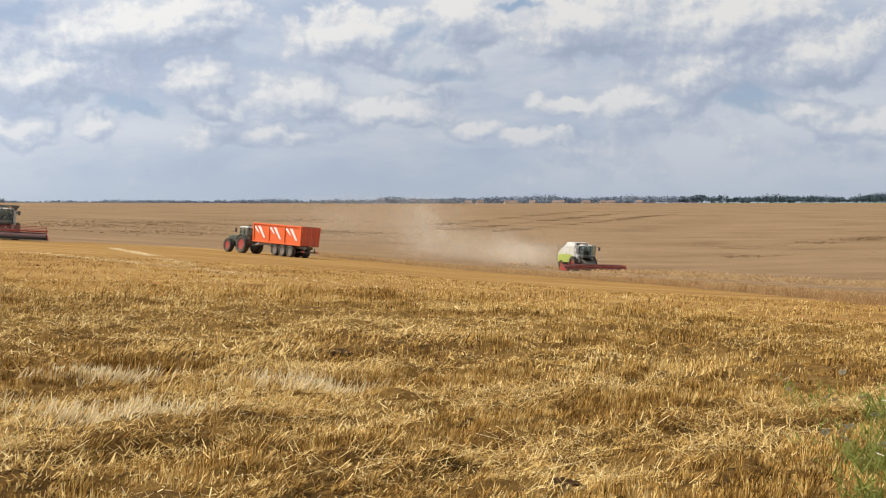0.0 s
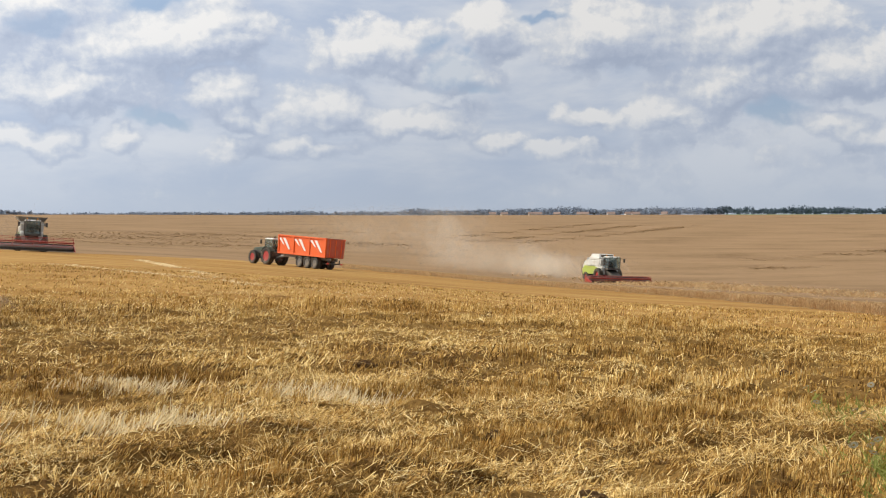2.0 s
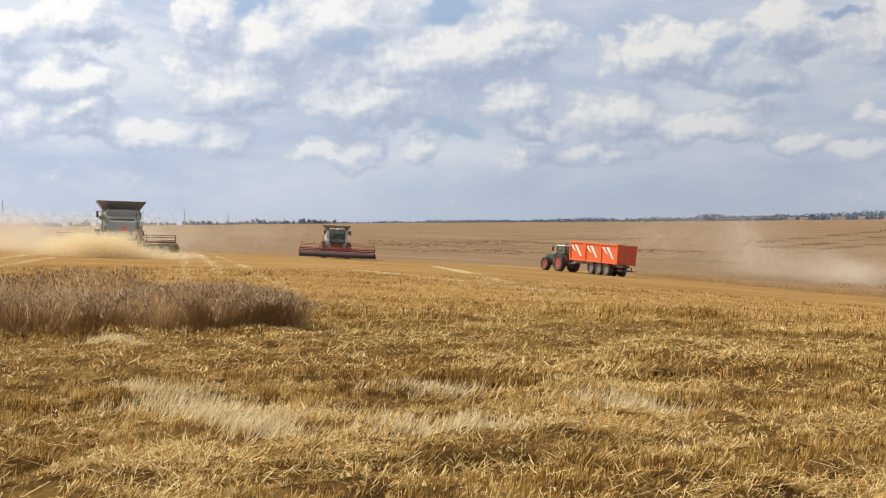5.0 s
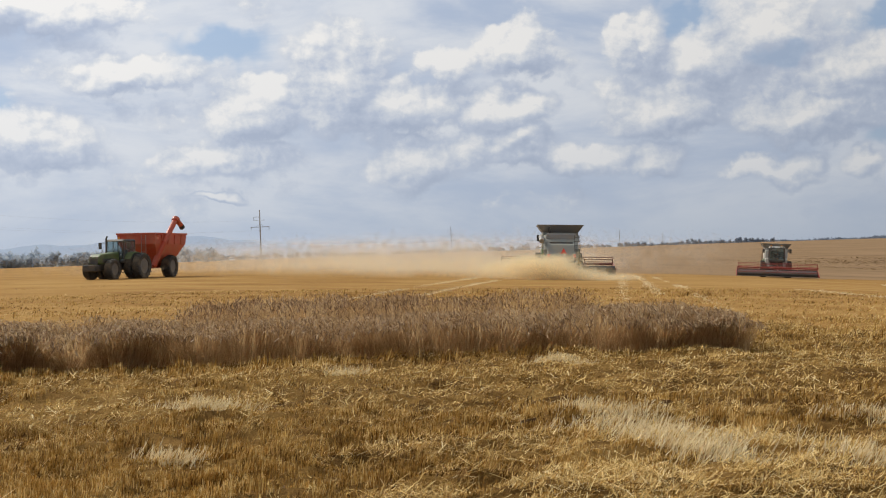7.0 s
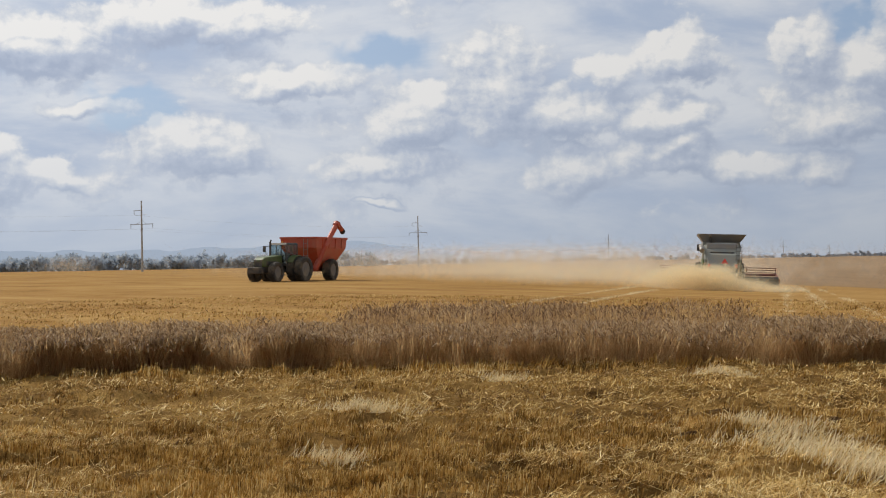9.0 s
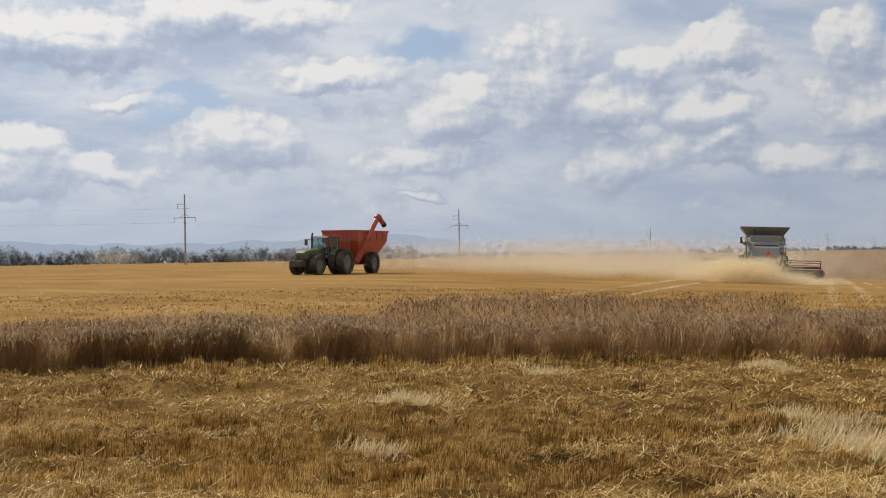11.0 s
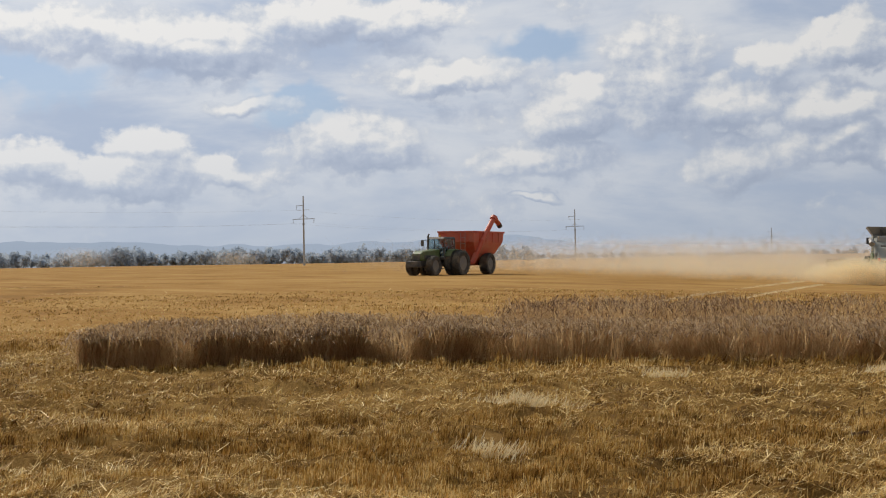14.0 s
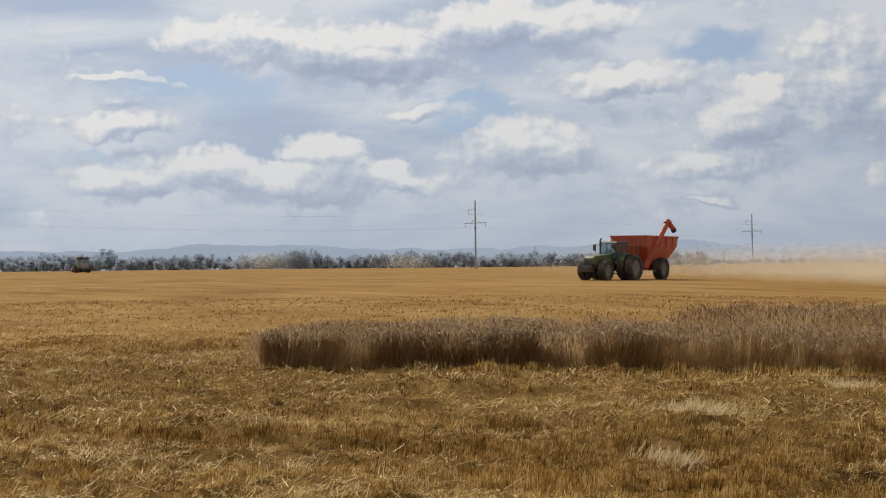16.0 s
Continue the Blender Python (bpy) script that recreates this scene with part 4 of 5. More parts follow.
# ---- far woods, village ----
def woods(name, label, mat, az0, az1, r0, r1, count, h0, h1, seed, gaps=0.0, bits=150, leaf=0.9, wide=0.55):
    """A far line of trees: every tree a crown of leaf clumps on a trunk."""
    g = np.random.default_rng(seed)
    V, F, n = [], [], 0
    for _ in range(count):
        az, r = g.uniform(az0, az1), g.uniform(r0, r1)
        if vnoise(np.array(az), np.array(seed), 0.55, 2) < gaps:
            continue
        x, y, z = spot(az, r)
        h = g.uniform(h0, h1) * (0.85 + 0.3 * vnoise(np.array(az), np.array(seed + 5.0), 0.8))
        w = h * wide * g.uniform(0.7, 1.2)
        lumps = g.normal(0, 1, (7, 3)) * [w * 0.33, w * 0.33, h * 0.16] + [0, 0, h * 0.58]
        c = lumps[g.integers(0, 7, bits)]
        d = g.normal(0, 1, (bits, 3))
        d = d / np.linalg.norm(d, axis=1, keepdims=True) * (g.random((bits, 1)) ** 0.4)
        c = c + d * [w * 0.34, w * 0.34, h * 0.24]
        c[:, 2] = np.clip(c[:, 2], h * 0.05, None)
        tri = c[:, None, :] + g.normal(0, leaf, (bits, 3, 3))
        base = np.array([[-.2, 0, -.5], [.2, 0, -.5], [.05, 0, h * .6]])
        V.append((np.concatenate([tri.reshape(-1, 3), base]) + [x, y, z]))
        F.append(np.arange(bits * 3 + 3).reshape(-1, 3) + n)
        n += bits * 3 + 3
    ob = link_mesh(name, np.concatenate(V), np.concatenate(F), [mat])
    tagged(ob, label, "trees", kind="stuff")


# tree lines whose leaf colour already holds the haze of their distance
woods("tree_belt", "tree belt along the far field edge, haze painted into its colour", HAZE_LEAF, 46, 90, 900, 1000, 760, 7, 14, 4, -0.75, 150, 1.3)
woods("tree_belt", "low shrubs and trees on the field horizon, painted haze-blue", HAZE_BLUE_LEAF, 20, 48, 1500, 1800, 330, 4, 8, 6, -0.6, 70, 1.0)
woods("far_wood", "dark blue-green woods on the horizon", NEARER_LEAF, -30, -9, 2000, 2300, 420, 8, 17, 8, -0.5, 110, 1.1, 1.1)
woods("far_wood", "low line of trees on the horizon, painted haze-blue", HAZE_BLUE_LEAF, -10, 26, 2200, 2600, 700, 4, 9, 9, -0.9, 50, 1.4, 1.8)
woods("far_wood", "woods round the village on the horizon, painted haze-blue", HAZE_BLUE_LEAF, -12, 3, 2000, 2200, 330, 9, 14, 12, -0.7, 60, 1.2, 1.2)


def house(az, r, w, turn):
    h = thing("house", "pale far-off village house with a gabled roof", "house", stand(az, r, turn, -2.6), "village houses")
    part("wall", Shape().box(-w / 2, w / 2, -4, 4, -5, 4.0, 0.0), HOUSE_WALL, h)
    part("roof", Shape().slab([(-4.6, 3.9), (4.6, 3.9), (0, 7.6)], -w / 2 - 0.4, w / 2 + 0.4, 0.0), HOUSE_ROOF, h)
    for i in range(3):
        part("window", Shape().box(-w / 3 + i * w / 3 - 0.6, -w / 3 + i * w / 3 + 0.6, -4.06, -3.98, 1.0, 2.6, 0.0), GLASS, h)


for i in range(11):
    house(-1.2 - 0.78 * i + 0.3 * math.sin(i * 2.3), 1950 + 40 * math.sin(i * 1.7), 11 + 4 * math.sin(i * 3.1), 20 * math.sin(i))


# ---- straw, standing wheat, weeds, dust ----
def blades(name, base, tip, width, mat, seed=0, parent=None, taper=0.5):
    """Many thin four-cornered blades from base to tip points; width across a level direction turned at random."""
    g = np.random.default_rng(seed)
    n = len(base)
    a = g.uniform(0, math.pi, n)
    across = np.stack([np.cos(a), np.sin(a), 0 * a], -1) * (np.asarray(width) * 0.5)[:, None]
    v = np.stack([base - across, base + across, tip + across * taper, tip - across * taper], 1).reshape(-1, 3)
    return link_mesh(name, v, np.arange(4 * n).reshape(-1, 4), [mat], parent)


def scatter(g, count, r0, r1, az0=-25.0, az1=83.0):
    r = np.sqrt(g.uniform(r0 * r0, r1 * r1, count))
    a = np.radians(g.uniform(az0, az1, count))
    return -r * np.sin(a), r * np.cos(a)


# the standing patch: its near edge bows a little between two ends
P_LEFT, P_RIGHT = np.array([-19.25, 8.1]), np.array([-7.6, 19.5])
P_OUT = np.array([-11.9, 12.1]) / math.hypot(11.9, 12.1)


def patch_point(s, d):
    """Place at share s along the near edge (0 at its far left) and d metres behind it."""
    s, d = np.asarray(s), np.asarray(d)
    p = P_LEFT + s[:, None] * (P_RIGHT - P_LEFT) + (d + 4 * 1.15 * s * (1 - s) + 0.12 * vnoise(s * 40, s * 0 + 2.0, 1.0, 2))[:, None] * P_OUT
    return p[:, 0], p[:, 1]


def patch_depth(s):
    return np.interp(s, [0, 0.03, 0.40, 0.415, 0.6, 0.85, 0.93, 1.0], [1.5, 2.2, 2.6, 6.6, 7.6, 6.5, 4.0, 3.2])


def in_patch(x, y):
    q = np.stack([x, y], -1) - P_LEFT
    along = P_RIGHT - P_LEFT
    s = (q @ along) / (along @ along)
    d = q @ P_OUT - 4 * 1.15 * s * (1 - s)
    return (s > 0) & (s < 1) & (d > -0.05) & (d < patch_depth(s))


PALE = ((-2.7, 9.9, 1.0), (-3.5, 12.3, 0.9), (-5.0, 10.3, 1.3), (-6.0, 11.2, 1.0), (-10.6, 10.0, 0.9), (-9.4, 16.2, 0.7), (-11.8, 14.0, 0.5), (-1.4, 11.6, 0.9), (-8.3, 7.4, 0.5), (-4.2, 9.6, 0.8))


ROW = 0.145   # between drill rows


def strawed(along, across, x, y):
    """How thick the thrown straw lies, 0 to 1: bands along the way of the harvesters, torn by patches."""
    band = 0.5 + 0.5 * np.sin(2 * math.pi * across / 2.5 + 2.2 * vnoise(along * 0.25, across, 0.35, 2) + 0.9)
    return np.clip(0.10 + 0.85 * band + 0.9 * vnoise(along * 0.4, across, 0.55, 3) + 0.3 * vnoise(x, y, 2.3, 2) - 0.18 * np.clip(x - y * 0.05, -0.5, 2.0)
                   - 0.7 * np.exp(-((x + 7.6) ** 2 + (y - 5.9) ** 2) / 7.0), 0, 1)


def hollow(x, y):
    """Bare, torn spots in the stubble: near 0 where it stands whole, towards 1 where the soil shows."""
    along, across = 0.7071 * (np.asarray(x) + y), 0.7071 * (np.asarray(y) - x)
    return np.clip(1.0 * vnoise(along * 0.6, across, 1.3, 3) + 1.2 * vnoise(along * 0.7, across, 4.2, 2) + 0.35 * vnoise(x, y, 0.22, 2) - 0.12, 0, 1)


def stubble():
    g = np.random.default_rng(21)
    # cut stalks in drill rows, leaning together clump by clump; combed flat where the wheels and the straw went
    for clumps, each, r0, r1, w, spread in ((36000, 8, 5.5, 14.0, 0.0075, 0.026), (60000, 5, 14.0, 32.0, 0.015, 0.050), (26000, 3, 32.0, 60.0, 0.026, 0.07)):
        x, y = scatter(g, clumps, r0, r1)
        along, across = 0.7071 * (x + y), 0.7071 * (y - x)
        row = np.round(across / ROW) * ROW + g.normal(0, 0.014, clumps) + 0.05 * vnoise(along, across, 0.5, 2)
        x, y = 0.7071 * (along - row), 0.7071 * (along + row)
        keep = (hollow(x, y) < 0.30 + 0.25 * g.random(clumps)) & ~in_patch(x, y) & (np.hypot(x, y) < crop_edge(np.degrees(np.arctan2(-x, y))))
        x, y, along, across = x[keep], y[keep], along[keep], across[keep]
        m = len(x)
        upright = 1 - strawed(along, across, x, y)
        tuft = vnoise(x, y, 2.9, 2)
        turn = 0.55 + 0.8 * vnoise(x, y, 0.3, 2) + g.normal(0, 0.9, m)
        flat = np.clip(np.where(upright + g.normal(0, 0.15, m) > 0.5, 0.32 + 0.3 * vnoise(x, y, 0.9, 2), 1.15) + g.normal(0, 0.2, m), 0.0, 1.45)
        tall = 0.040 + 0.085 * np.clip(0.45 + 1.5 * tuft, 0, 1) * (0.6 + 0.4 * upright)
        i = np.repeat(np.arange(m), each)
        n = len(i)
        px, py = x[i] + g.normal(0, spread, n), y[i] + g.normal(0, spread, n)
        pz = land(px, py) - 0.01
        t, f = turn[i] + g.normal(0, 0.5, n), np.clip(flat[i] + g.normal(0, 0.2, n), 0, 1.5)
        length = tall[i] * g.uniform(0.55, 1.15, n)
        if r0 > 10:
            length = length * (0.75 + 2.6 * np.clip(vnoise(along[i] * 0.25, across[i], 0.4, 2) - 0.2, 0, 1))
        tx, ty = px + length * np.sin(f) * np.cos(t), py + length * np.sin(f) * np.sin(t)
        tz = np.where(f > 0.9, np.maximum(land(tx, ty), pz) + length * np.cos(f), pz + length * np.cos(f))
        ob = blades("stubble", np.stack([px, py, pz], -1), np.stack([tx, ty, tz + 0.01], -1), w * g.uniform(0.6, 1.3, n), STRAW, 31, taper=0.75)
        tagged(ob, "cut golden wheat stubble, combed and trampled", "stubble", kind="stuff")
    # loose straw left lying in bands by the harvesters, a little of it everywhere
    for count, r0, r1, w, lmax in ((200000, 5.5, 14.0, 0.007, 0.20), (190000, 14.0, 34.0, 0.013, 0.24)):
        x, y = scatter(g, count, r0, r1)
        along, across = 0.7071 * (x + y), 0.7071 * (y - x)
        keep = (strawed(along, across, x, y) > g.uniform(0.25, 1.05, count)) & ~in_patch(x, y) & (hollow(x, y) < 0.45 + 0.2 * g.random(count)) & (vnoise(x * 0.8 + y * 0.4, y - x * 0.4, 2.1, 3) > g.normal(-0.12, 0.2, count))
        x, y = x[keep], y[keep]
        n = len(x)
        heap = np.clip(2.4 * vnoise(x * 0.8 + y * 0.4, y - x * 0.4, 2.1, 3) + 0.1, 0, 1)
        z = land(x, y) + 0.015 + g.random(n) ** 0.6 * (0.015 + 0.11 * heap)
        turn = 0.75 + 2.6 * vnoise(x, y, 0.8, 2) + g.normal(0, 1.3, n)
        length, rise = 0.03 + lmax * g.random(n) ** 3, g.normal(0.012, 0.03, n)
        tip = np.stack([x + length * np.cos(turn), y + length * np.sin(turn), z + rise], -1)
        tagged(blades("loose_straw", np.stack([x, y, z], -1), tip, w * g.uniform(0.7, 1.4, n), LOOSE, 33, taper=0.9), "loose broken straw lying on the stubble", "straw", kind="stuff")
    # short chaff over everything
    x, y = scatter(g, 100000, 6.0, 26.0)
    keep = ~in_patch(x, y) & (hollow(x, y) < 0.75)
    x, y = x[keep], y[keep]
    n = len(x)
    turn, length = g.uniform(0, 2 * math.pi, n), g.uniform(0.025, 0.07, n)
    z = land(x, y) + 0.008
    tx, ty = x + length * np.cos(turn), y + length * np.sin(turn)
    tip = np.stack([tx, ty, np.maximum(land(tx, ty), z) + g.uniform(0.0, 0.02, n)], -1)
    tagged(blades("chaff", np.stack([x, y, z], -1), tip, g.uniform(0.009, 0.018, n), STRAW, 34, taper=0.9), "short chopped chaff strewn over the ground", "straw", kind="stuff")
    # bleached tufts
    for cx, cy, size in PALE:
        n = int(700 * size)
        x, y = cx + g.normal(0, size * 0.36, n), cy + g.normal(0, size * 0.17, n)
        z = land(x, y)
        turn, flat, length = g.normal(0.3, 0.6, n), np.clip(g.normal(0.65, 0.3, n), 0.0, 1.4), g.uniform(0.08, 0.19, n)
        tip = np.stack([x + length * np.sin(flat) * np.cos(turn), y + length * np.sin(flat) * np.sin(turn), z + length * np.cos(flat)], -1)
        tagged(blades("straw_tuft", np.stack([x, y, z], -1), tip, g.uniform(0.006, 0.012, n), PALE_STRAW, 35), "tuft of bleached pale straw in the stubble", "straw", "bleached straw tufts", "stuff")


stubble()


def standing_wheat(name, label, x, y, height, seed, wide=1.0, ear_mat=None):
    """Ripe stalks with drooping ears, leaning together in bunches."""
    g = np.random.default_rng(seed)
    n = len(x)
    z = land(x, y, False) + 0.02
    h = height * (0.97 + 0.07 * vnoise(x, y, 0.9, 2) + 0.11 * vnoise(x, y, 3.2, 2)) * g.uniform(0.88, 1.03, n)
    turn = 0.8 + 5.0 * vnoise(x, y, 1.3, 2) + g.normal(0, 1.1, n)
    bunch = np.clip(vnoise(x + 9, y, 1.6, 2) + 0.1, 0, 1)
    lean = np.abs(0.28 + 0.75 * bunch + g.normal(0, 0.16, n))
    base = np.stack([x, y, z - 0.02], -1)
    way = np.stack([np.sin(lean) * np.cos(turn), np.sin(lean) * np.sin(turn), np.cos(lean)], -1)
    top = base + way * h[:, None]
    ob = blades(name, base, top, wide * g.uniform(0.006, 0.011, n), STALK, seed + 1, taper=0.7)
    tagged(ob, label, "wheat", kind="stuff")
    nod = g.uniform(-1.3, 0.1, n)
    hang = turn + g.normal(0, 0.8, n)
    ear = np.stack([np.cos(hang) * np.cos(nod), np.sin(hang) * np.cos(nod), np.sin(nod)], -1) * (g.uniform(0.07, 0.12, n) * wide ** 0.5)[:, None]
    tagged(blades("wheat_ears", top, top + ear, wide * g.uniform(0.018, 0.030, n), ear_mat or EAR, seed + 2, ob, 0.6), kind="stuff")
    leaf0 = base + way * (h * g.uniform(0.25, 0.9, n))[:, None]
    drop = np.stack([g.normal(0, 0.09, n), g.normal(0, 0.09, n), g.uniform(-0.14, 0.06, n)], -1)
    tagged(blades("wheat_leaves", leaf0, leaf0 + drop, wide * g.uniform(0.006, 0.013, n), STALK, seed + 3, ob, 0.2), kind="stuff")


def patch_height(s, d):
    """Height of the strip's crop: a front band and a back band stand, the middle between them is lodged."""
    lodged = np.exp(-((d - 3.3) / 0.85) ** 2) * np.clip((s - 0.40) / 0.03, 0, 1) * np.clip((0.84 - s) / 0.06, 0, 1)
    front = np.interp(s, [0, 0.36, 0.42, 0.82, 0.86, 1.0], [0.80, 0.80, 0.72, 0.72, 0.76, 0.72])
    edge = 0.78 + 0.22 * np.clip((d + 0.25) / 0.9, 0, 1)
    return front * edge * (1 - 0.72 * lodged) * (1 - 0.25 * np.clip(vnoise(s * 26, d * 1.2, 1.0, 2) - 0.15, 0, 1)) + 0.16 * np.clip((d - 4.0) / 0.4, 0, 1)


_g = np.random.default_rng(51)
_s = _g.random(54000)
_s = _s[np.abs(_s - 0.835) > 0.010]
_n = len(_s)
_d = patch_depth(_s) * np.where(_g.random(_n) < 0.28, _g.random(_n) ** 2 * 0.3, _g.random(_n)) - 0.3 * vnoise(_s * 22, _s * 0 + 4.0, 1.0, 3)
_x, _y = patch_point(_s, _d)
# stalks stand in bunches with gaps between
_keep = vnoise(_x, _y, 2.4, 2) + 0.5 * vnoise(_x, _y, 6.0, 1) > _g.normal(-0.30, 0.2, _n)
_x, _y, _s, _d = _x[_keep], _y[_keep], _s[_keep], _d[_keep]
# the back band takes the ears with shade in their colour
_back = (_d > 3.9) & (_s > 0.40)
for _some, _ears, _words in ((~_back, EAR, "strip of uncut ripe wheat, grey-brown, drooping ears"), (_back, SHADE_EAR, "back band of the uncut wheat strip, brown with shade in the colour")):
    standing_wheat("standing_wheat", _words, _x[_some], _y[_some], patch_height(_s[_some], _d[_some]), 61, 1.0, _ears)

# the uncut edge of the far crop
_a = _g.uniform(-24, 6, 24000)
_r = crop_edge(_a) + _g.uniform(0, 10, 24000)
standing_wheat("crop_margin", "standing edge of the far wheat crop", -_r * np.sin(np.radians(_a)), _r * np.cos(np.radians(_a)), 0.55, 71, 2.4, STALK)


def strewn(name, label, p, q, count, half, length, height, width, mat, seed, torn=-0.2):
    """Straw or crop strewn along a line over the ground."""
    g = np.random.default_rng(seed)
    p, q = np.array(p, float), np.array(q, float)
    d = (q - p) / np.hypot(*(q - p))
    f = g.random(count)
    c = p + f[:, None] * (q - p) + g.normal(0, half, count)[:, None] * np.array([-d[1], d[0]])
    gap = vnoise(f * np.hypot(*(q - p)) * 0.12, f * 0 + seed, 1.0, 3)
    c = c[gap > g.normal(torn, 0.15, count)]
    n = len(c)
    z = land(c[:, 0], c[:, 1])
    a = g.uniform(0, 2 * math.pi, n)
    tip = np.stack([c[:, 0] + length * np.cos(a), c[:, 1] + length * np.sin(a), z + height * g.random(n)], -1)
    far = np.clip(np.hypot(c[:, 0], c[:, 1]) / 60, 0.6, 6)
    tagged(blades(name, np.stack([c[:, 0], c[:, 1], z + 0.01], -1), tip, width * far * g.uniform(0.6, 1.3, n), mat, seed + 1, taper=0.8), label, "straw", kind="stuff")


def ray_point(az, r):
    return -r * math.sin(radians(az)), r * math.cos(radians(az))


for off, r0, r1, seed in ((0.0, 29, 140, 1), (1.4, 31, 120, 2), (2.9, 31, 120, 3), (-8.2, 42, 88, 4), (-10.6, 44, 90, 5)):
    nx, ny = math.cos(radians(27)) * off, math.sin(radians(27)) * off
    a, b = ray_point(27, r0), ray_point(27, r1)
    strewn("straw_swath", "thin pale line of straw left along a wheel track", (a[0] + nx, a[1] + ny), (b[0] + nx, b[1] + ny), 1500, 0.13, 0.2, 0.08, 0.016, PALE_STRAW, 200 + seed)
strewn("straw_swath", "thin pale line of straw left along a wheel track", ray_point(10, 40), ray_point(15.3, 105), 2200, 0.3, 0.2, 0.08, 0.016, PALE_STRAW, 211)
strewn("straw_swath", "thin pale line of straw left along a wheel track", ray_point(1, 34), ray_point(19, 62), 1400, 0.3, 0.2, 0.08, 0.016, PALE_STRAW, 212)
for k, (a, b, half) in enumerate((((2, 322), (74, 494), 2.0), ((14, 318), (92, 480), 2.0), ((-6, 345), (60, 520), 2.5), ((-70, 230), (-20, 300), 9.0), ((-110, 250), (-50, 330), 12.0), ((-95, 300), (-30, 400), 10.0), ((60, 250), (150, 330), 3.0), ((50, 220), (140, 260), 2.0))):
    strewn("trampled_crop", "dark broken streak of lodged crop in the far field", a, b, 5000, half, 0.9, 0.22, 0.05, LODGED, 220 + k, 0.05)
strewn("trampled_crop", "flattened golden crop beside the uncut strip", ray_point(-9, 172), ray_point(-22, 122), 6000, 3.5, 0.6, 0.5, 0.05, STALK, 230)
strewn("trampled_crop", "flattened golden crop beside the uncut strip", ray_point(-3, 182), ray_point(-22, 136), 3500, 2.5, 0.6, 0.5, 0.05, STALK, 231)


# lines of thrown straw on the cut field behind the strip
for k, (d, a0, a1) in enumerate(((31, -42, -2), (36, -60, 6), (42, -60, 8), (50, -70, 4), (60, -80, 0), (73, -95, -4))):
    strewn("straw_swath", "broken pale line of straw on the cut field", ((a0 - d) * 0.7071, (a0 + d) * 0.7071), ((a1 - d) * 0.7071, (a1 + d) * 0.7071), 4200, 0.55, 0.22, 0.10, 0.020, STRAW if k % 2 else LOOSE, 240 + k, -0.05)


def dark_lump(az, r, size, seed):
    """A rough lump in dark soil colour, added at a dark spot in the stubble."""
    x, y = ray_point(az, r)
    bm = bmesh.new()
    bmesh.ops.create_icosphere(bm, subdivisions=4, radius=size)
    for v in bm.verts:
        q = v.co / size * 1.6 + Vector((seed, 0, 0))
        v.co *= 1 + 0.55 * noise.noise(q) + 0.30 * noise.noise(q * 2.7) + 0.15 * noise.noise(q * 6)
        v.co.z *= 0.55
        v.co.x *= 1.5
    me = bpy.data.meshes.new("dark_lump")
    bm.to_mesh(me)
    bm.free()
    me.materials.append(SOIL)
    ob = new("dark_lump", me)
    ob.matrix_basis = pose(x, y, float(land(x, y)) + 0.1 * size, 0, 0, 30 + 40 * math.sin(seed))
    tagged(ob, "dark rough lump put at a dark spot in the stubble", "earth clod", "clods in the stubble")


# lumps added at the dark spots of the stubble
for k, (az, r, size) in enumerate(((3.05, 15.9, 0.17), (4.9, 15.4, 0.16), (-1.2, 10.2, 0.13), (0.4, 10.6, 0.11), (-14.5, 16.3, 0.15), (-13.9, 16.6, 0.10), (32.5, 12.2, 0.15), (31.6, 12.5, 0.10), (-5.5, 7.9, 0.12), (-3.6, 7.8, 0.09),
                                (11.5, 14.6, 0.09), (43.5, 13.2, 0.11), (45.6, 13.4, 0.09), (25.2, 13.9, 0.10), (52.0, 8.0, 0.09), (69.5, 13.5, 0.10), (67.0, 13.3, 0.09))):
    dark_lump(az, r, 0.6 * size, 3.7 * k)


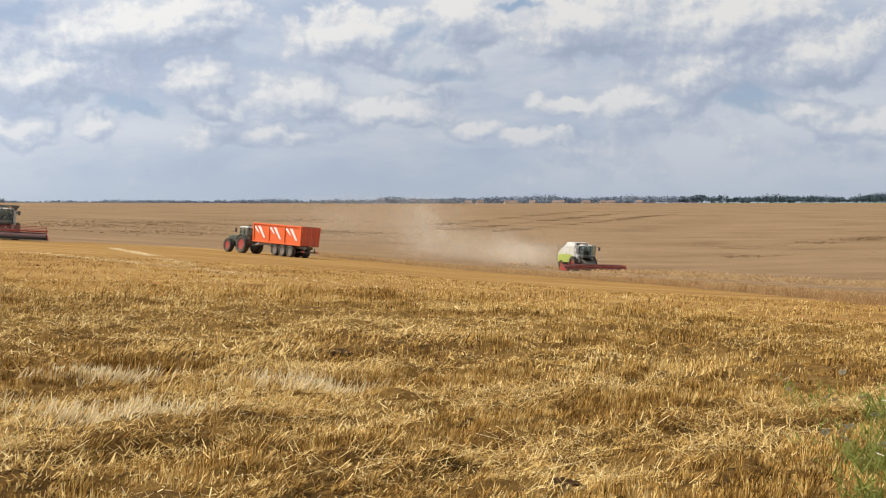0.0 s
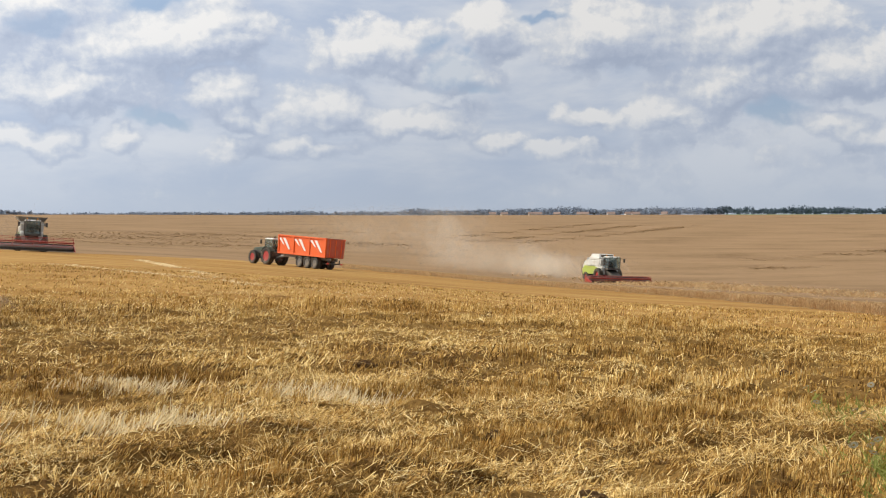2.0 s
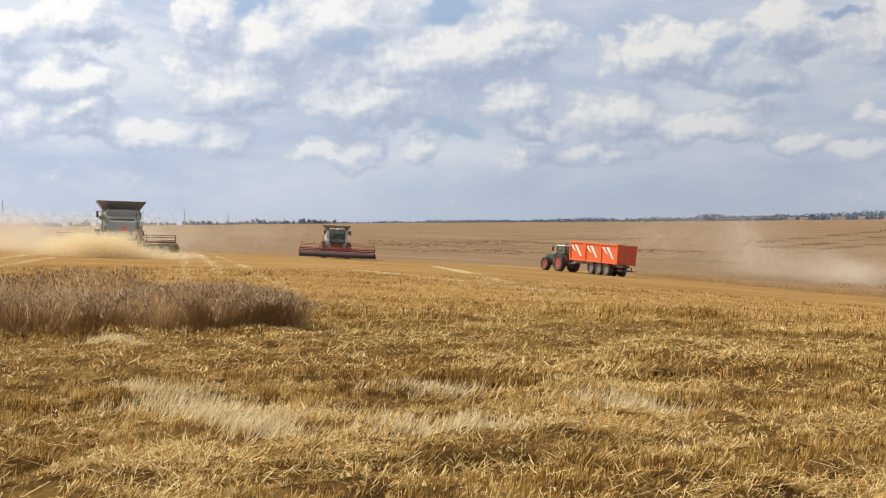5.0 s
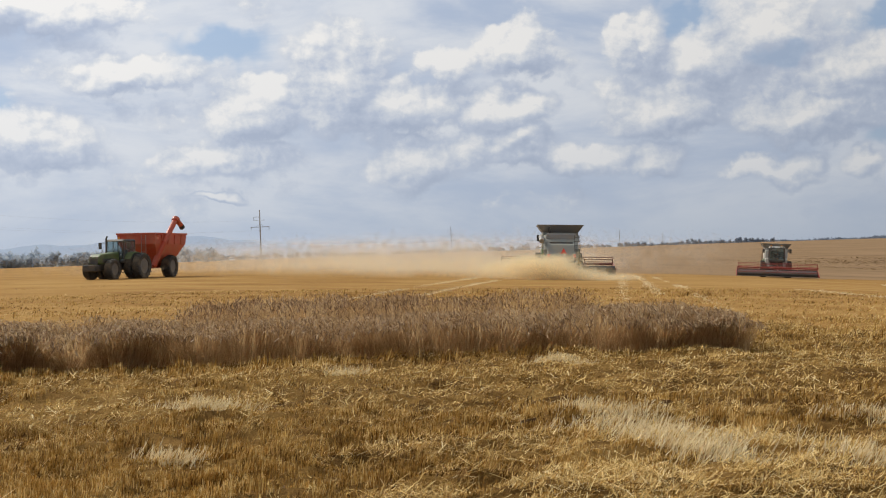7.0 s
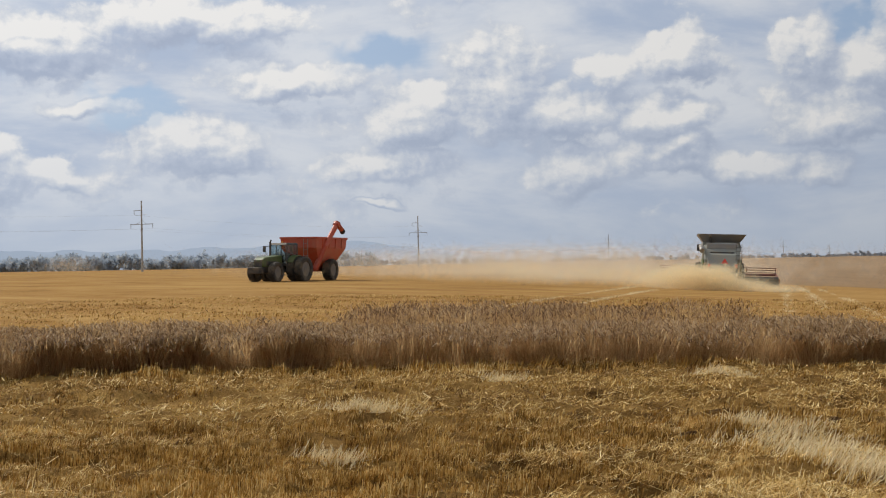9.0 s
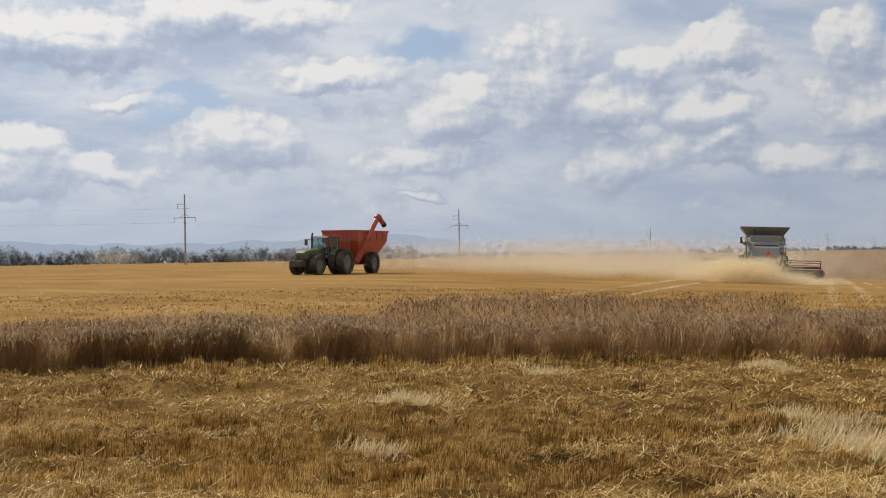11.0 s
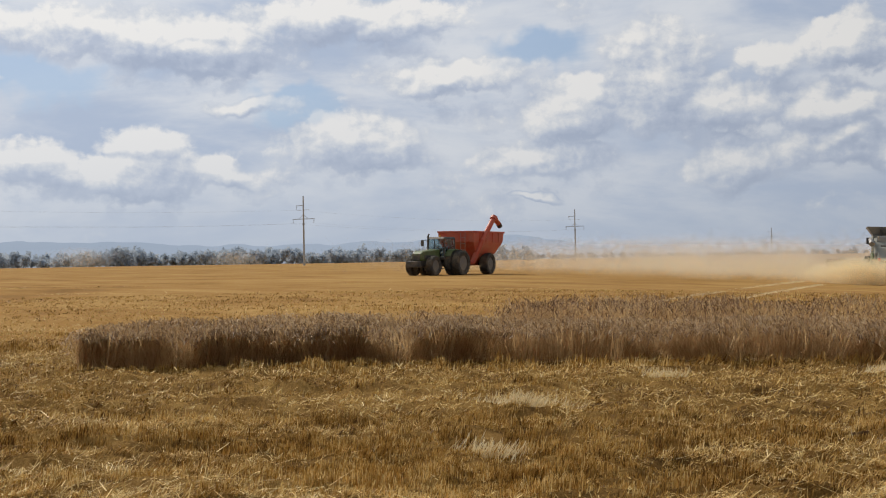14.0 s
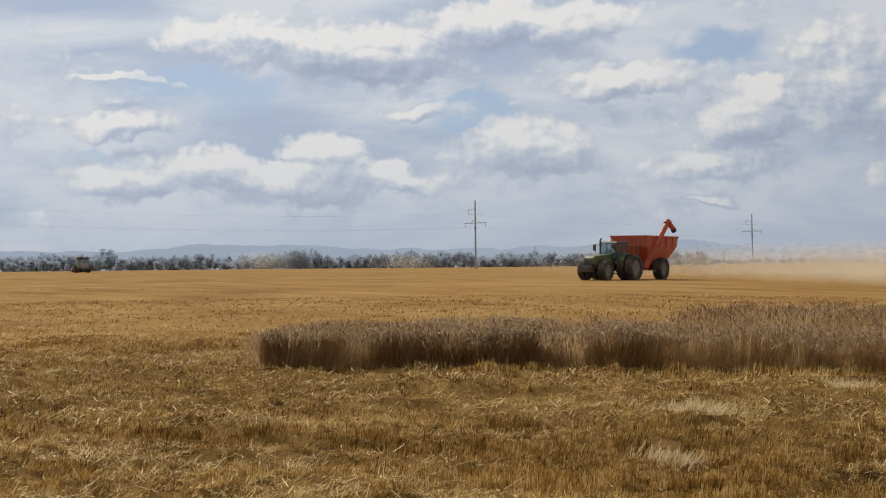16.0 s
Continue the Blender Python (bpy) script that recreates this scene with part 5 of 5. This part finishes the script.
def weed_clump(x0, y0, size, count, seed, flowers):
    """A low green weed with feathery leaves and daisy flowers."""
    g = np.random.default_rng(seed)
    z0 = float(land(x0, y0))
    p = thing("flowering_weed", "green chamomile weed with small white daisies", "weed", pose(x0, y0, z0), "weeds at the field margin")
    x, y = g.normal(0, size * 0.45, count), g.normal(0, size * 0.45, count)
    base = np.stack([x * 0.6, y * 0.6, 0 * x - 0.02], -1)
    h = g.uniform(0.10, 0.40, count)
    tip = base + np.stack([x * 0.7 + g.normal(0, 0.08, count), y * 0.7 + g.normal(0, 0.08, count), h], -1)
    stems = blades("stem_cluster", base, tip, g.uniform(0.004, 0.008, count), WEED, seed + 1, p)
    tagged(stems, kind="stuff")
    k = count * 9
    i = g.integers(0, count, k)
    f = g.uniform(0.15, 1.0, k)[:, None]
    s = base[i] * (1 - f) + tip[i] * f
    tagged(blades("leaf_cluster", s, s + g.normal(0, 0.05, (k, 3)) + [0, 0, 0.02], g.uniform(0.008, 0.018, k), WEED, seed + 2, p, 0.2), kind="stuff")
    for j in range(flowers):
        c = Vector(tip[j]) + Vector((0, 0, 0.02))
        head = Shape()
        tilt = Matrix.Translation(c) @ pose(0, 0, 0, g.uniform(-60, 20), g.uniform(-30, 30), 0)
        for q in range(12):
            a = 30 * q
            vs = [head.bm.verts.new(tilt @ (pose(0, 0, 0, 0, 0, a) @ Vector(v))) for v in ((0.006, -0.004, 0), (0.030, -0.008, 0.001), (0.037, 0, -0.002), (0.030, 0.008, 0.001), (0.006, 0.004, 0))]
            head.bm.faces.new(vs)
        flower = part("flower", head, PETAL, p, "white daisy flower head")
        eye = Shape()
        bmesh.ops.create_icosphere(eye.bm, subdivisions=1, radius=0.010, matrix=tilt @ Matrix.Diagonal((1, 1, 0.6, 1)))
        part("flower_eye", eye, FLOWER_EYE, flower)


weed_clump(2.75, 7.2, 0.42, 260, 81, 11)
weed_clump(3.15, 8.4, 0.45, 200, 82, 13)
weed_clump(3.75, 9.9, 0.45, 120, 83, 12)
weed_clump(4.1, 11.2, 0.4, 110, 84, 7)
weed_clump(3.45, 11.6, 0.35, 16, 85, 5)


def dust(name, label, mat, centres, bit, seed):
    """Hanging dust and chaff: a cloud of fine grains thrown about several centres (place, spread, count)."""
    g = np.random.default_rng(seed)
    pts = []
    for c, spread, count in centres:
        q = g.normal(0, 1, (count * 2, 3))
        q = q[np.abs(q[:, 2]) < 1.6] * spread + c
        n = vnoise(q[:, 0] + 0.7 * q[:, 2], q[:, 1] + 1.3 * q[:, 2], 0.28, 4)
        q = q[(n > g.normal(-0.1, 0.3, len(q)))]
        pts.append(q[q[:, 2] > land(q[:, 0], q[:, 1], False) + 0.05][:count])
    p = np.concatenate(pts)
    tri = p[:, None, :] + g.normal(0, bit, (len(p), 3, 3))
    tagged(link_mesh(name, tri.reshape(-1, 3), np.arange(3 * len(p)).reshape(-1, 3), [mat]), label, "dust", kind="stuff")


def puff(az, r, up, spread, count):
    x, y, z = spot(az, r)
    return np.array([x, y, z + up]), np.array(spread), count


dust("dust_plume", "yellow plume of chaff and dust behind the harvester", DUST,
     [puff(27.7, 85, 0.15, (0.9, 0.9, 0.16), 5500), puff(28.8, 85, 0.35, (1.0, 1.0, 0.32), 10000), puff(29.9, 85, 0.9, (0.9, 1.0, 0.55), 14000), puff(31.0, 85, 0.9, (1.0, 1.2, 0.55), 13000),
      puff(32.6, 87, 0.6, (1.5, 1.6, 0.42), 9000), puff(35.5, 91, 0.8, (3.0, 3.0, 0.5), 8000), puff(40, 98, 0.9, (5, 4, 0.55), 8000)], 0.13, 91)
dust("dust_cloud", "pale drifting dust over the harvested field", DUST_PALE,
     [puff(36, 120, 1.5, (9, 8, 1.1), 22000), puff(42, 140, 1.6, (13, 12, 1.2), 24000), puff(29, 125, 1.7, (8, 8, 1.1), 9000)], 0.40, 92)
dust("dust_cloud", "pale dust hanging in the valley behind the harvester", DUST_PALE,
     [puff(-4.2, 182, 1.6, (4.5, 5, 1.2), 9000), puff(-1.5, 190, 2.4, (6, 6, 1.7), 9000), puff(0.8, 205, 4.8, (3.5, 6, 3.0), 8000), puff(4, 230, 5, (9, 9, 2.8), 9000)], 0.42, 93)
dust("dust_cloud", "thin dust raised by distant harvesters", DUST_PALE,
     [puff(67.0, 700, 4, (8, 8, 4), 5000), puff(60.0, 700, 3, (8, 8, 3), 3500)], 0.9, 94)
